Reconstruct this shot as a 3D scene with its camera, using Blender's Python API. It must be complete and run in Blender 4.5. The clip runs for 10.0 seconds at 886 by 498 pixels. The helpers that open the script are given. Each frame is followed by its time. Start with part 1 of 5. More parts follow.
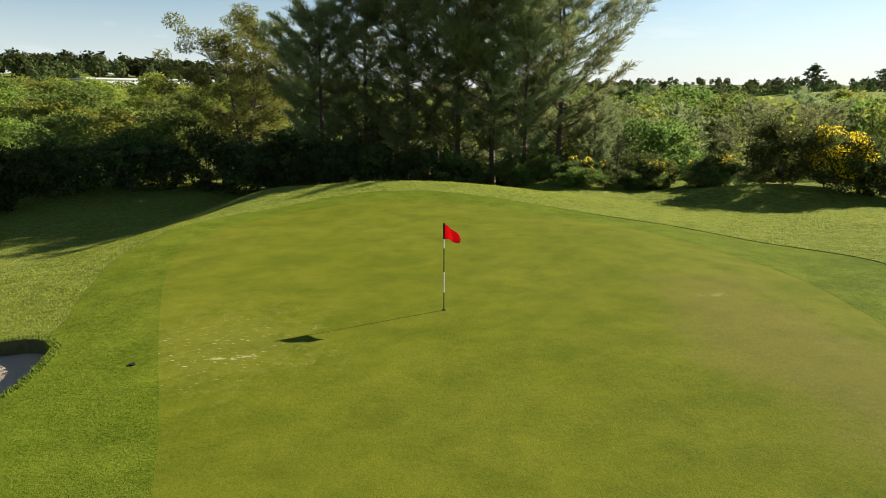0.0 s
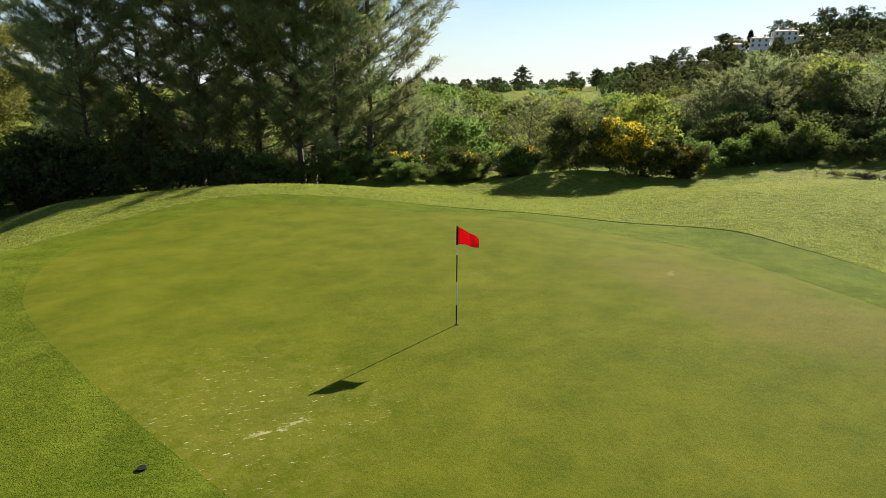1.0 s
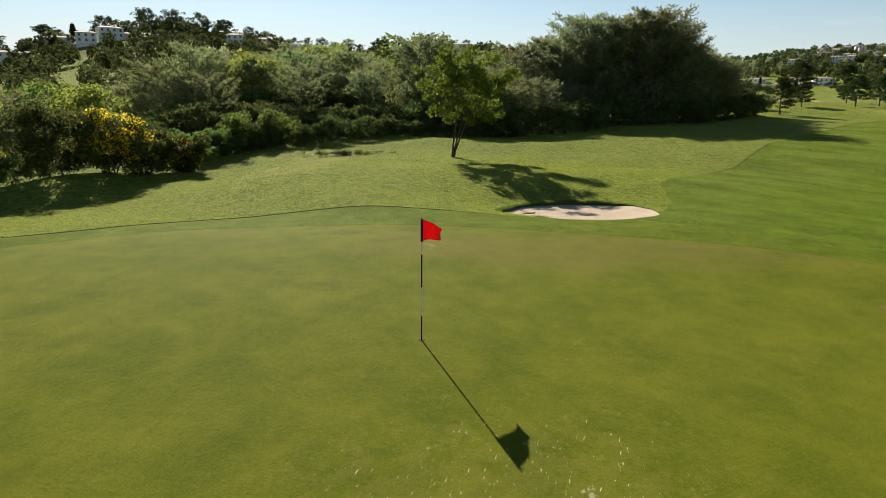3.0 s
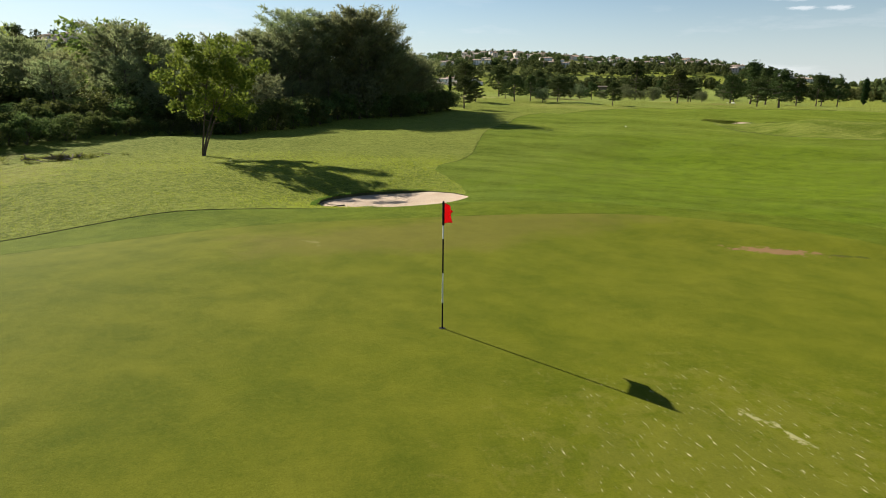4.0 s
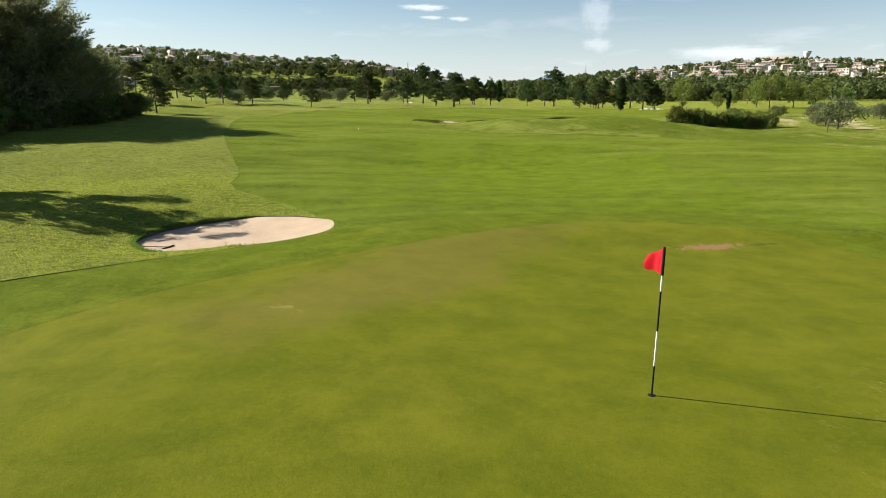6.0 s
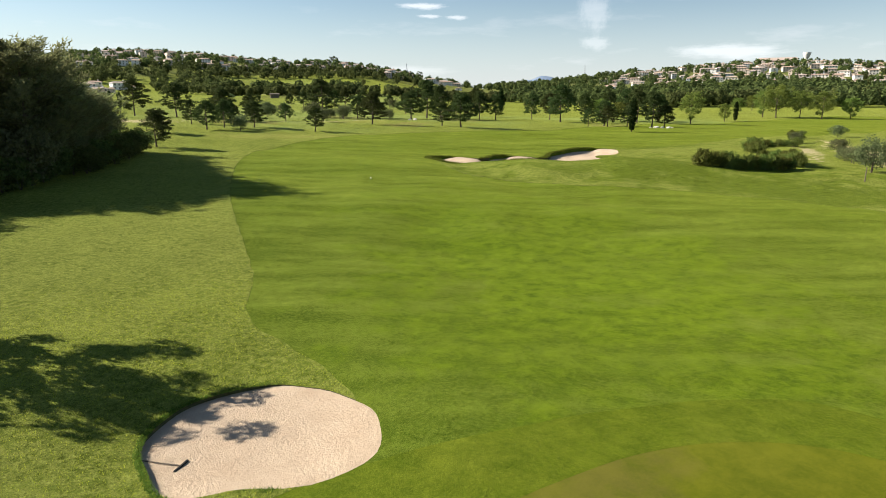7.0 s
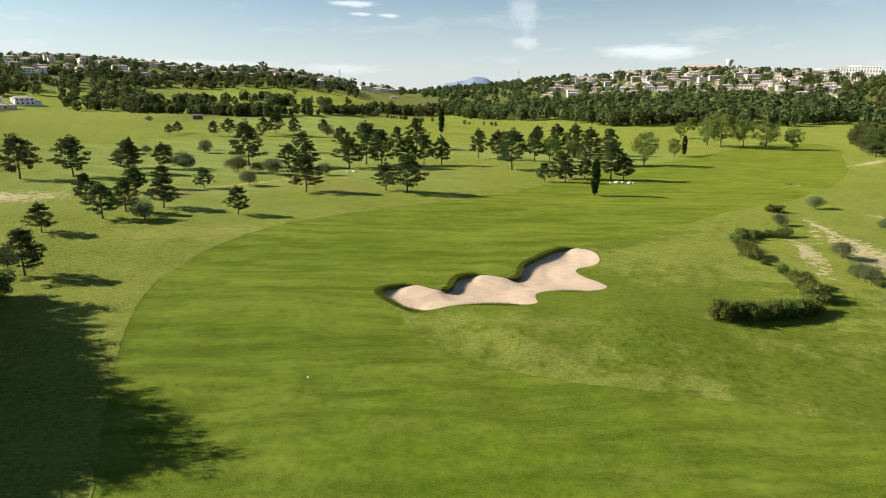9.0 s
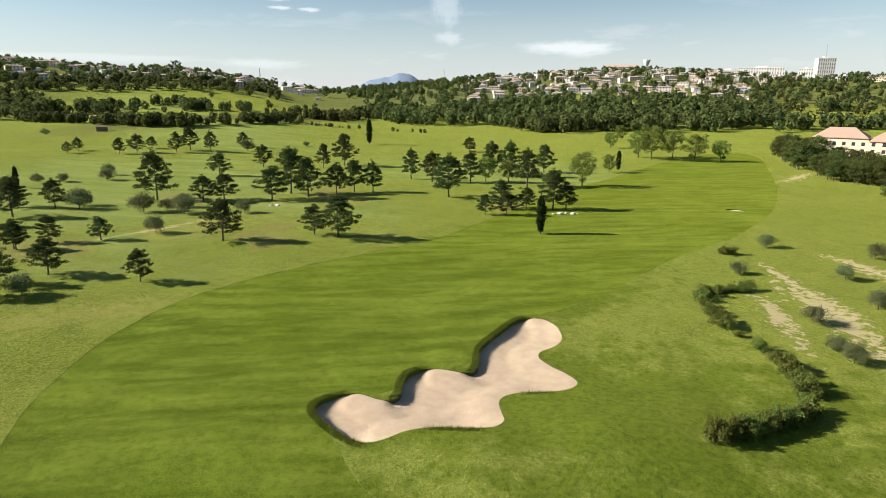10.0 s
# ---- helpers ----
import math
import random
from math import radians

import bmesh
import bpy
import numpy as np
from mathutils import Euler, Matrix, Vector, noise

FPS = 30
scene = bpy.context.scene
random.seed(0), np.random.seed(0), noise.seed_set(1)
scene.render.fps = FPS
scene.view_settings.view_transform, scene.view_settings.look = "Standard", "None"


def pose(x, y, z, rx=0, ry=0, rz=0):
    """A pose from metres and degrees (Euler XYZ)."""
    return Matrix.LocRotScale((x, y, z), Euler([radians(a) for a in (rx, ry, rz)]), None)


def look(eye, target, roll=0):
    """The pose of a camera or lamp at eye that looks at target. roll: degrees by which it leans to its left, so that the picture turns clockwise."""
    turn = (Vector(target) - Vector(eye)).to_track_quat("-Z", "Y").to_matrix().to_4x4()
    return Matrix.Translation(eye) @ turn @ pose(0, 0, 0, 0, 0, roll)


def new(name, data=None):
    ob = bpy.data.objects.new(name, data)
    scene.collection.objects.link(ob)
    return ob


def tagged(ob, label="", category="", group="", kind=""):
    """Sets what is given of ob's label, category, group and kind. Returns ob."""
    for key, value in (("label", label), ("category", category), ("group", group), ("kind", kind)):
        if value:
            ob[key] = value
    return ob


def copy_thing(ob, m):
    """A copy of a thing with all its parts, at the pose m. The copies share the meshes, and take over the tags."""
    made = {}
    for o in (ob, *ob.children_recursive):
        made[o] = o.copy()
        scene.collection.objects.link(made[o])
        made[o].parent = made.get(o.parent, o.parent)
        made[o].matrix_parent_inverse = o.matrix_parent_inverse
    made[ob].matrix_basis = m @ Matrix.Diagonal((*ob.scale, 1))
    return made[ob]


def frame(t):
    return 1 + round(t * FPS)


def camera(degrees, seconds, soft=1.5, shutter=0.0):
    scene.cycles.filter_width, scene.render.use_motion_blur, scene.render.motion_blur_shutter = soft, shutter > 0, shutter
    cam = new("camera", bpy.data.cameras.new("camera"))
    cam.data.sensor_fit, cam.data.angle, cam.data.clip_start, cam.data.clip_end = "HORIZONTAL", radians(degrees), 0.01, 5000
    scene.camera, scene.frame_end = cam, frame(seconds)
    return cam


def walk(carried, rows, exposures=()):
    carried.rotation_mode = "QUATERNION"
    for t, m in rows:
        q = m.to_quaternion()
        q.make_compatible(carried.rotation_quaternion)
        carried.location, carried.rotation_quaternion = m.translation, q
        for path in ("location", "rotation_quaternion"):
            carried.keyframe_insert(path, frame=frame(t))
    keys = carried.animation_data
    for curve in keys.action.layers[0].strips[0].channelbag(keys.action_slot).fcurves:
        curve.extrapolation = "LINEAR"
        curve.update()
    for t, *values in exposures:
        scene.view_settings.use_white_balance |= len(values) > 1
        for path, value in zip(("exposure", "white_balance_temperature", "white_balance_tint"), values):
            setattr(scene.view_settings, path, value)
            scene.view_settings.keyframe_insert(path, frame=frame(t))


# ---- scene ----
cam = camera(70.4, 10.0, soft=0.6)
PATH = [
    (0, (0.765, 0.699, 5.093), (0.659, 2.637, 4.613), 0.0),
    (0.5, (-2.279, 1.832, 4.946), (-2.002, 3.752, 4.459), 0.2),
    (1, (-4.754, 3.389, 4.827), (-4.066, 5.203, 4.342), 0.3),
    (1.5, (-6.736, 5.25, 4.711), (-5.636, 6.849, 4.229), 0.4),
    (2, (-8.296, 7.331, 4.523), (-6.848, 8.625, 4.043), 0.4),
    (2.5, (-9.449, 9.676, 4.373), (-7.734, 10.586, 3.893), 0.4),
    (2.7, (-9.764, 10.728, 4.283), (-7.967, 11.463, 3.804), 0.5),
    (3.8, (-9.929, 16.507, 3.877), (-8.008, 16.217, 3.402), 0.6),
    (4, (-9.617, 17.584, 3.793), (-7.735, 17.098, 3.319), 0.6),
    (4.5, (-8.296, 19.992, 3.56), (-6.588, 19.063, 3.09), 0.5),
    (5, (-6.845, 22.007, 3.433), (-5.321, 20.8, 2.965), 0.4),
    (5.2, (-6.288, 22.485, 3.422), (-4.82, 21.21, 2.953), 0.4),
    (6.3, (-2.587, 22.884, 5.051), (-1.182, 21.54, 4.583), 0.2),
    (6.5, (-1.566, 22.494, 6.03), (-0.162, 21.15, 5.561), 0.2),
    (7, (1.313, 20.83, 9.244), (2.716, 19.484, 8.773), 0.1),
    (7.5, (4.934, 18.308, 12.691), (6.327, 16.953, 12.219), 0.2),
    (8, (8.898, 15.202, 16.161), (10.264, 13.82, 15.688), 0.3),
    (8.5, (13.171, 11.668, 19.378), (14.499, 10.249, 18.905), 0.2),
    (9, (17.811, 7.613, 22.757), (19.068, 6.132, 22.282), 0.1),
    (9.5, (22.788, 2.955, 26.494), (23.96, 1.408, 26.012), 0.0),
    (10, (27.785, -2.141, 30.165), (28.861, -3.755, 29.677), -0.0),
]
walk(cam, [(t, look(eye, target, roll)) for t, eye, target, roll in PATH], [(0, 1.35), (1, 1.33), (2, 1.05), (2.7, 1.03), (3.8, 1.15), (4.5, 1.2), (5.2, 1.32), (6.5, 1.35), (8, 1.28), (10, 1.25)])

# ---- light ----
SUN_AZ, SUN_EL = 58.0, 27.7
world = bpy.data.worlds.new("sky")
scene.world = world
world.use_nodes = True
wn = world.node_tree
sky = wn.nodes.new("ShaderNodeTexSky")
sky.sky_type, sky.sun_disc = "NISHITA", False
sky.sun_elevation, sky.sun_rotation = radians(SUN_EL), radians(SUN_AZ)
sky.altitude, sky.air_density, sky.dust_density, sky.ozone_density = 60, 1.0, 0.1, 1.5
# thin clouds low over the horizon
ray = wn.nodes.new("ShaderNodeTexCoord")
parts = wn.nodes.new("ShaderNodeSeparateXYZ")
stretch = wn.nodes.new("ShaderNodeMapping")
stretch.inputs["Scale"].default_value = (5.0, 5.0, 24.0)
puff = wn.nodes.new("ShaderNodeTexNoise")
puff.inputs["Scale"].default_value, puff.inputs["Detail"].default_value, puff.inputs["Roughness"].default_value = 1.0, 7.0, 0.6
thin = wn.nodes.new("ShaderNodeMapRange")
thin.inputs["From Min"].default_value, thin.inputs["From Max"].default_value, thin.inputs["To Max"].default_value = 0.55, 0.72, 0.6
low = wn.nodes.new("ShaderNodeMapRange")
low.inputs["From Min"].default_value, low.inputs["From Max"].default_value = 0.17, 0.02
both = wn.nodes.new("ShaderNodeMath")
both.operation = "MULTIPLY"
veil = wn.nodes.new("ShaderNodeMix")
veil.data_type = "RGBA"
veil.inputs[7].default_value = (9.0, 9.2, 9.6, 1)
haze, rim = wn.nodes.new("ShaderNodeMix"), wn.nodes.new("ShaderNodeMapRange")
haze.data_type = "RGBA"
haze.inputs[7].default_value = (6.4, 7.1, 8.0, 1)
rim.interpolation_type = "SMOOTHSTEP"
rim.inputs["From Min"].default_value, rim.inputs["From Max"].default_value, rim.inputs["To Max"].default_value = 0.16, -0.02, 0.75
for a, b in ((ray.outputs["Generated"], stretch.inputs[0]), (ray.outputs["Generated"], parts.inputs[0]), (stretch.outputs[0], puff.inputs["Vector"]), (puff.outputs[0], thin.inputs["Value"]), (parts.outputs["Z"], low.inputs["Value"]), (thin.outputs[0], both.inputs[0]), (low.outputs[0], both.inputs[1]), (both.outputs[0], veil.inputs[0]), (parts.outputs["Z"], rim.inputs["Value"]), (rim.outputs[0], haze.inputs[0]), (sky.outputs[0], haze.inputs[6]), (haze.outputs[2], veil.inputs[6]), (veil.outputs[2], wn.nodes["Background"].inputs[0])):
    wn.links.new(a, b)
# single wisps of cloud: azimuth, height, half width and half height in degrees, thickness
last = veil.outputs[2]
for az, el, cw, ch, amount in ((132.0, 7.5, 2.6, 0.36, 0.6), (132.6, 6.7, 1.3, 0.22, 0.5), (135.0, 6.6, 1.2, 0.26, 0.5), (157.4, 3.5, 5.4, 0.9, 0.5), (146.6, 6.8, 1.7, 2.2, 0.25), (146.8, 4.4, 1.6, 0.8, 0.3), (118, 2.5, 12, 0.5, 0.2), (131, 2.2, 5, 0.6, 0.22)):
    az, el = radians(az), radians(el)
    mp = wn.nodes.new("ShaderNodeMapping")
    mp.vector_type = "TEXTURE"
    mp.inputs["Location"].default_value = (math.sin(az) * math.cos(el), math.cos(az) * math.cos(el), math.sin(el))
    mp.inputs["Rotation"].default_value = (0, 0, -az)
    mp.inputs["Scale"].default_value = (radians(cw), 0.6, radians(ch))
    size = wn.nodes.new("ShaderNodeVectorMath")
    size.operation = "LENGTH"
    wisp = wn.nodes.new("ShaderNodeTexNoise")
    wisp.inputs["Scale"].default_value, wisp.inputs["Detail"].default_value, wisp.inputs["Roughness"].default_value = 1.3, 8.0, 0.65
    edge = wn.nodes.new("ShaderNodeMath")
    edge.operation = "MULTIPLY_ADD"
    edge.inputs[1].default_value = 1.6
    fade = wn.nodes.new("ShaderNodeMapRange")
    fade.interpolation_type = "SMOOTHSTEP"
    fade.inputs["From Min"].default_value, fade.inputs["From Max"].default_value, fade.inputs["To Max"].default_value = 1.75, 1.05, amount
    over = wn.nodes.new("ShaderNodeMix")
    over.data_type = "RGBA"
    over.inputs[7].default_value = (11.0, 11.2, 11.5, 1)
    for a, b in ((ray.outputs["Generated"], mp.inputs[0]), (mp.outputs[0], size.inputs[0]), (mp.outputs[0], wisp.inputs["Vector"]), (wisp.outputs[0], edge.inputs[0]), (size.outputs["Value"], edge.inputs[2]), (edge.outputs[0], fade.inputs["Value"]), (fade.outputs[0], over.inputs[0]), (last, over.inputs[6])):
        wn.links.new(a, b)
    last = over.outputs[2]
wn.links.new(last, wn.nodes["Background"].inputs[0])
wn.nodes["Background"].inputs[1].default_value = 0.046
sun = new("sun", bpy.data.lights.new("sun", "SUN"))
sun.data.energy, sun.data.angle, sun.data.color = 5.0, radians(0.5), (1.0, 0.93, 0.82)
sun.matrix_world = look((math.sin(radians(SUN_AZ)) * math.cos(radians(SUN_EL)), math.cos(radians(SUN_AZ)) * math.cos(radians(SUN_EL)), math.sin(radians(SUN_EL))), (0, 0, 0))

# ---- materials ----


def shader(name, rough=0.8, metal=0.0, spec=0.3):
    m = bpy.data.materials.new(name)
    m.use_nodes = True
    b = m.node_tree.nodes["Principled BSDF"]
    b.inputs["Roughness"].default_value, b.inputs["Metallic"].default_value = rough, metal
    b.inputs["Specular IOR Level"].default_value = spec
    return m, m.node_tree, b


def node(tree, kind, **values):
    n = tree.nodes.new("ShaderNode" + kind)
    for key, value in values.items():
        n.inputs[key.replace("_", " ")].default_value = value
    return n


def where(tree, scale=(1, 1, 1), turn=0.0):
    co, mp = tree.nodes.new("ShaderNodeTexCoord"), tree.nodes.new("ShaderNodeMapping")
    mp.inputs["Scale"].default_value, mp.inputs["Rotation"].default_value = scale, (0, 0, radians(turn))
    tree.links.new(co.outputs["Object"], mp.inputs["Vector"])
    return mp.outputs[0]


def noisy(tree, vector, scale, detail=4.0, rough=0.55, low=0.35, high=0.65):
    n = node(tree, "TexNoise", Scale=scale, Detail=detail, Roughness=rough)
    r = tree.nodes.new("ShaderNodeMapRange")
    r.inputs["From Min"].default_value, r.inputs["From Max"].default_value = low, high
    tree.links.new(vector, n.inputs["Vector"])
    tree.links.new(n.outputs[0], r.inputs["Value"])
    return r.outputs[0]


def blend(tree, fac, a, b, mode="MIX"):
    n = tree.nodes.new("ShaderNodeMix")
    n.data_type, n.blend_type, n.clamp_result = "RGBA", mode, False
    for value, socket in ((fac, n.inputs[0]), (a, n.inputs[6]), (b, n.inputs[7])):
        if isinstance(value, bpy.types.NodeSocket):
            tree.links.new(value, socket)
        else:
            socket.default_value = value if not isinstance(value, tuple) else (*value, 1.0)
    return n.outputs[2]


def times(tree, a, b, kind="MULTIPLY"):
    n = tree.nodes.new("ShaderNodeMath")
    n.operation = kind
    for value, socket in ((a, n.inputs[0]), (b, n.inputs[1])):
        if isinstance(value, bpy.types.NodeSocket):
            tree.links.new(value, socket)
        else:
            socket.default_value = value
    return n.outputs[0]


def relief(tree, b, height, strength, distance):
    n = node(tree, "Bump", Strength=strength, Distance=distance)
    tree.links.new(height, n.inputs["Height"])
    tree.links.new(n.outputs[0], b.inputs["Normal"])


def spot(tree, x, y, rx, ry, turn, ragged=0.6, grain=3.0):
    """A ragged patch on the ground: 1 within, 0 outside."""
    co, mp = tree.nodes.new("ShaderNodeTexCoord"), tree.nodes.new("ShaderNodeMapping")
    mp.vector_type = "TEXTURE"
    mp.inputs["Location"].default_value, mp.inputs["Scale"].default_value = (x, y, 0), (rx, ry, 50)
    mp.inputs["Rotation"].default_value = (0, 0, radians(turn))
    tree.links.new(co.outputs["Object"], mp.inputs["Vector"])
    d = tree.nodes.new("ShaderNodeVectorMath")
    d.operation = "LENGTH"
    tree.links.new(mp.outputs[0], d.inputs[0])
    n = noisy(tree, co.outputs["Object"], grain, 7.0, 0.7, 0.3, 0.7)
    out = times(tree, times(tree, times(tree, 1.0, d.outputs["Value"], "SUBTRACT"), times(tree, times(tree, n, 0.5, "SUBTRACT"), 2 * ragged), "ADD"), 2.2)
    clip = tree.nodes.new("ShaderNodeClamp")
    tree.links.new(out, clip.inputs[0])
    return clip.outputs[0]


def along_way(tree, length, width, turn):
    """Ground coordinates stretched along one direction, turn degrees from x."""
    co, mp = tree.nodes.new("ShaderNodeTexCoord"), tree.nodes.new("ShaderNodeMapping")
    mp.vector_type = "TEXTURE"
    mp.inputs["Scale"].default_value, mp.inputs["Rotation"].default_value = (length, width, width), (0, 0, radians(turn))
    tree.links.new(co.outputs["Object"], mp.inputs["Vector"])
    return mp.outputs[0]


def turf(name, main, pale, dark, grain, depth, patch=0.12, stripes=None, contrast=1.0, sheen=0.2, tufts=0.6):
    """Mown grass: broad patches, a mottle, tufts and blades' grain; stripes: width, turn, strength of the mower's bands."""
    m, t, b = shader(name, 0.9, 0.0, 0.02)
    b.inputs["Sheen Weight"].default_value, b.inputs["Sheen Roughness"].default_value, b.inputs["Sheen Tint"].default_value = sheen, 0.45, (0.72, 0.74, 0.06, 1)
    v = where(t)
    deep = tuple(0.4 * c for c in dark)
    col = blend(t, noisy(t, v, patch, 5, 0.6, 0.32, 0.68), main, pale)
    col = blend(t, times(t, noisy(t, v, patch * 4.3, 6, 0.65, 0.42, 0.7), 0.65), col, dark)
    if stripes:
        w, turn, amount = stripes
        wave = node(t, "TexWave", Scale=1.0, Distortion=2.0, Detail=2.0)
        wave.inputs["Detail Scale"].default_value = 0.6
        t.links.new(along_way(t, 3.2 * w, 3.2 * w, turn + 90), wave.inputs["Vector"])
        col = blend(t, times(t, times(t, wave.outputs["Fac"], amount), noisy(t, v, 0.05, 3, 0.5, 0.3, 0.6)), col, pale)
        col = blend(t, times(t, noisy(t, along_way(t, 8.0, 1.7, turn), 1.0, 4, 0.5, 0.46, 0.68), 0.55 * amount), col, pale)
        col = blend(t, times(t, noisy(t, along_way(t, 11.0, 2.3, turn + 7), 1.0, 4, 0.55, 0.43, 0.68), 0.9 * amount), col, dark)
    else:
        col = blend(t, times(t, noisy(t, along_way(t, 1.6, 0.5, 38), 1.0, 4, 0.6, 0.45, 0.72), 0.35), col, pale)
    mottle = noisy(t, v, 0.9, 10, 0.8, 0.42, 0.62)
    col = blend(t, times(t, mottle, 0.5 * contrast), col, dark)
    tuft = noisy(t, v, grain * 0.28, 5, 0.75, 0.4, 0.66)
    col = blend(t, times(t, tuft, tufts * contrast), col, pale)
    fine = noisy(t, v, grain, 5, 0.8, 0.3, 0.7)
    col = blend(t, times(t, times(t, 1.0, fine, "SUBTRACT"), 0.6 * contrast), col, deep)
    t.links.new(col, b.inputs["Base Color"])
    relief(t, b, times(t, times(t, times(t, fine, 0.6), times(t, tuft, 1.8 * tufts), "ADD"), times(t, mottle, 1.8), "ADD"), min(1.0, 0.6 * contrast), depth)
    return m, t, b, col


def leaves(name, dark, light, translucent=0.35, rough=0.8, spec=0.04, hues=0.06):
    m, t, b = shader(name, rough, 0.0, spec)
    geo, info = t.nodes.new("ShaderNodeNewGeometry"), t.nodes.new("ShaderNodeObjectInfo")
    col = blend(t, geo.outputs["Random Per Island"], dark, light)
    col = blend(t, times(t, noisy(t, where(t), 0.55, 2, 0.5, 0.4, 0.65), 0.5), col, light)
    hue = node(t, "HueSaturation")
    t.links.new(times(t, times(t, info.outputs["Random"], hues), 0.495 - 0.5 * hues, "ADD"), hue.inputs["Hue"])
    t.links.new(times(t, times(t, info.outputs["Random"], 0.5), 0.75, "ADD"), hue.inputs["Value"])
    t.links.new(col, hue.inputs["Color"])
    t.links.new(hue.outputs[0], b.inputs["Base Color"])
    tr, mix = t.nodes.new("ShaderNodeBsdfTranslucent"), t.nodes.new("ShaderNodeMixShader")
    t.links.new(hue.outputs[0], tr.inputs["Color"])
    mix.inputs[0].default_value = translucent
    t.links.new(b.outputs[0], mix.inputs[1])
    t.links.new(tr.outputs[0], mix.inputs[2])
    t.links.new(mix.outputs[0], t.nodes["Material Output"].inputs["Surface"])
    return m


def plain(name, a, b2, scale=3.0, rough=0.8, metal=0.0, bump=0.0, spec=0.3):
    m, t, b = shader(name, rough, metal, spec)
    v = where(t)
    n = noisy(t, v, scale, 5, 0.6, 0.3, 0.7)
    col = blend(t, n, a, b2)
    col = blend(t, times(t, noisy(t, v, scale * 9, 3, 0.6), 0.3), col, tuple(0.6 * c for c in a))
    t.links.new(col, b.inputs["Base Color"])
    if bump:
        relief(t, b, noisy(t, v, scale * 6, 4, 0.7), 0.7, bump)
    return m


def tinted(name, colours, rough=0.8, bump=0.02, scale=1.5):
    """A material that takes another of the colours on each object."""
    m, t, b = shader(name, rough)
    info, ramp = t.nodes.new("ShaderNodeObjectInfo"), t.nodes.new("ShaderNodeValToRGB")
    ramp.color_ramp.interpolation = "CONSTANT"
    for i, c in enumerate(colours):
        e = ramp.color_ramp.elements[i] if i < 2 else ramp.color_ramp.elements.new(0.5)
        e.position, e.color = i / len(colours), (*c, 1)
    t.links.new(info.outputs["Random"], ramp.inputs[0])
    v = where(t)
    col = blend(t, times(t, noisy(t, v, scale * 0.3, 5, 0.7), 0.3), ramp.outputs[0], (0.25, 0.2, 0.15))
    t.links.new(col, b.inputs["Base Color"])
    relief(t, b, noisy(t, v, scale, 4, 0.7), 0.5, bump)
    return m


M_GREEN, gt, gb, gcol = turf("putting turf", (0.102, 0.118, 0.007), (0.150, 0.150, 0.015), (0.038, 0.064, 0.004), 40, 0.006, 0.16, None, 0.7, 0.05, 0.45)
gcol = blend(gt, times(gt, spot(gt, 3.4, 5.45, 1.15, 0.33, 58, 0.9), 0.8), gcol, (0.22, 0.115, 0.07))
gcol = blend(gt, times(gt, spot(gt, 2.5, 4.0, 0.7, 0.12, 60, 0.7), 0.6), gcol, (0.03, 0.035, 0.012))
gcol = blend(gt, times(gt, spot(gt, -4.5, 12.9, 2.0, 2.4, 20, 1.2), 0.16), gcol, (0.20, 0.17, 0.04))
flecks = noisy(gt, where(gt, (5, 26, 1), -14), 1.0, 3, 0.6, 0.64, 0.72)
gcol = blend(gt, times(gt, times(gt, spot(gt, -4.5, 12.8, 2.4, 2.6, 20, 0.6), flecks), 0.9), gcol, (0.62, 0.56, 0.32))
gcol = blend(gt, times(gt, spot(gt, -4.2, 12.0, 0.45, 0.08, 14, 2.1), 0.35), gcol, (0.60, 0.55, 0.32))
gcol = blend(gt, times(gt, spot(gt, 7.1, 16.9, 0.35, 0.12, 30, 1.5), 0.22), gcol, (0.40, 0.38, 0.2))
gcol = blend(gt, times(gt, spot(gt, 8.0, 12.5, 2.6, 8.0, 10, 0.5, 0.25), 0.4), gcol, (0.130, 0.100, 0.030))
gt.links.new(gcol, gb.inputs["Base Color"])
M_COLLAR = turf("fringe turf", (0.092, 0.137, 0.007), (0.165, 0.193, 0.019), (0.028, 0.060, 0.003), 30, 0.014, 0.16, None, 1.1, 0.06, 0.5)[0]
M_FAIR, ft, fb, fcol = turf("fairway turf", (0.088, 0.145, 0.009), (0.195, 0.245, 0.034), (0.018, 0.050, 0.002), 22, 0.024, 0.05, (4.6, 37, 1.0), 1.2, 0.13, 0.5)
# lusher grass in front of the green
for sx, sy, sr, ss, turn in ((27, -13, 26, 13, -32), (15, 0, 13, 9, 0), (22, -10, 16, 9, -30)):
    fcol = blend(ft, times(ft, spot(ft, sx, sy, sr, ss, turn, 0.8, 0.2), 0.45), fcol, blend(ft, noisy(ft, where(ft), 1.0, 9, 0.8, 0.38, 0.62), (0.030, 0.066, 0.004), (0.112, 0.165, 0.008)))
ft.links.new(fcol, fb.inputs["Base Color"])
M_ROUGH, rt, rb, rcol = turf("rough grass", (0.145, 0.208, 0.022), (0.315, 0.350, 0.075), (0.026, 0.056, 0.005), 12, 0.06, 0.035, None, 1.3, 0.14, 0.9)
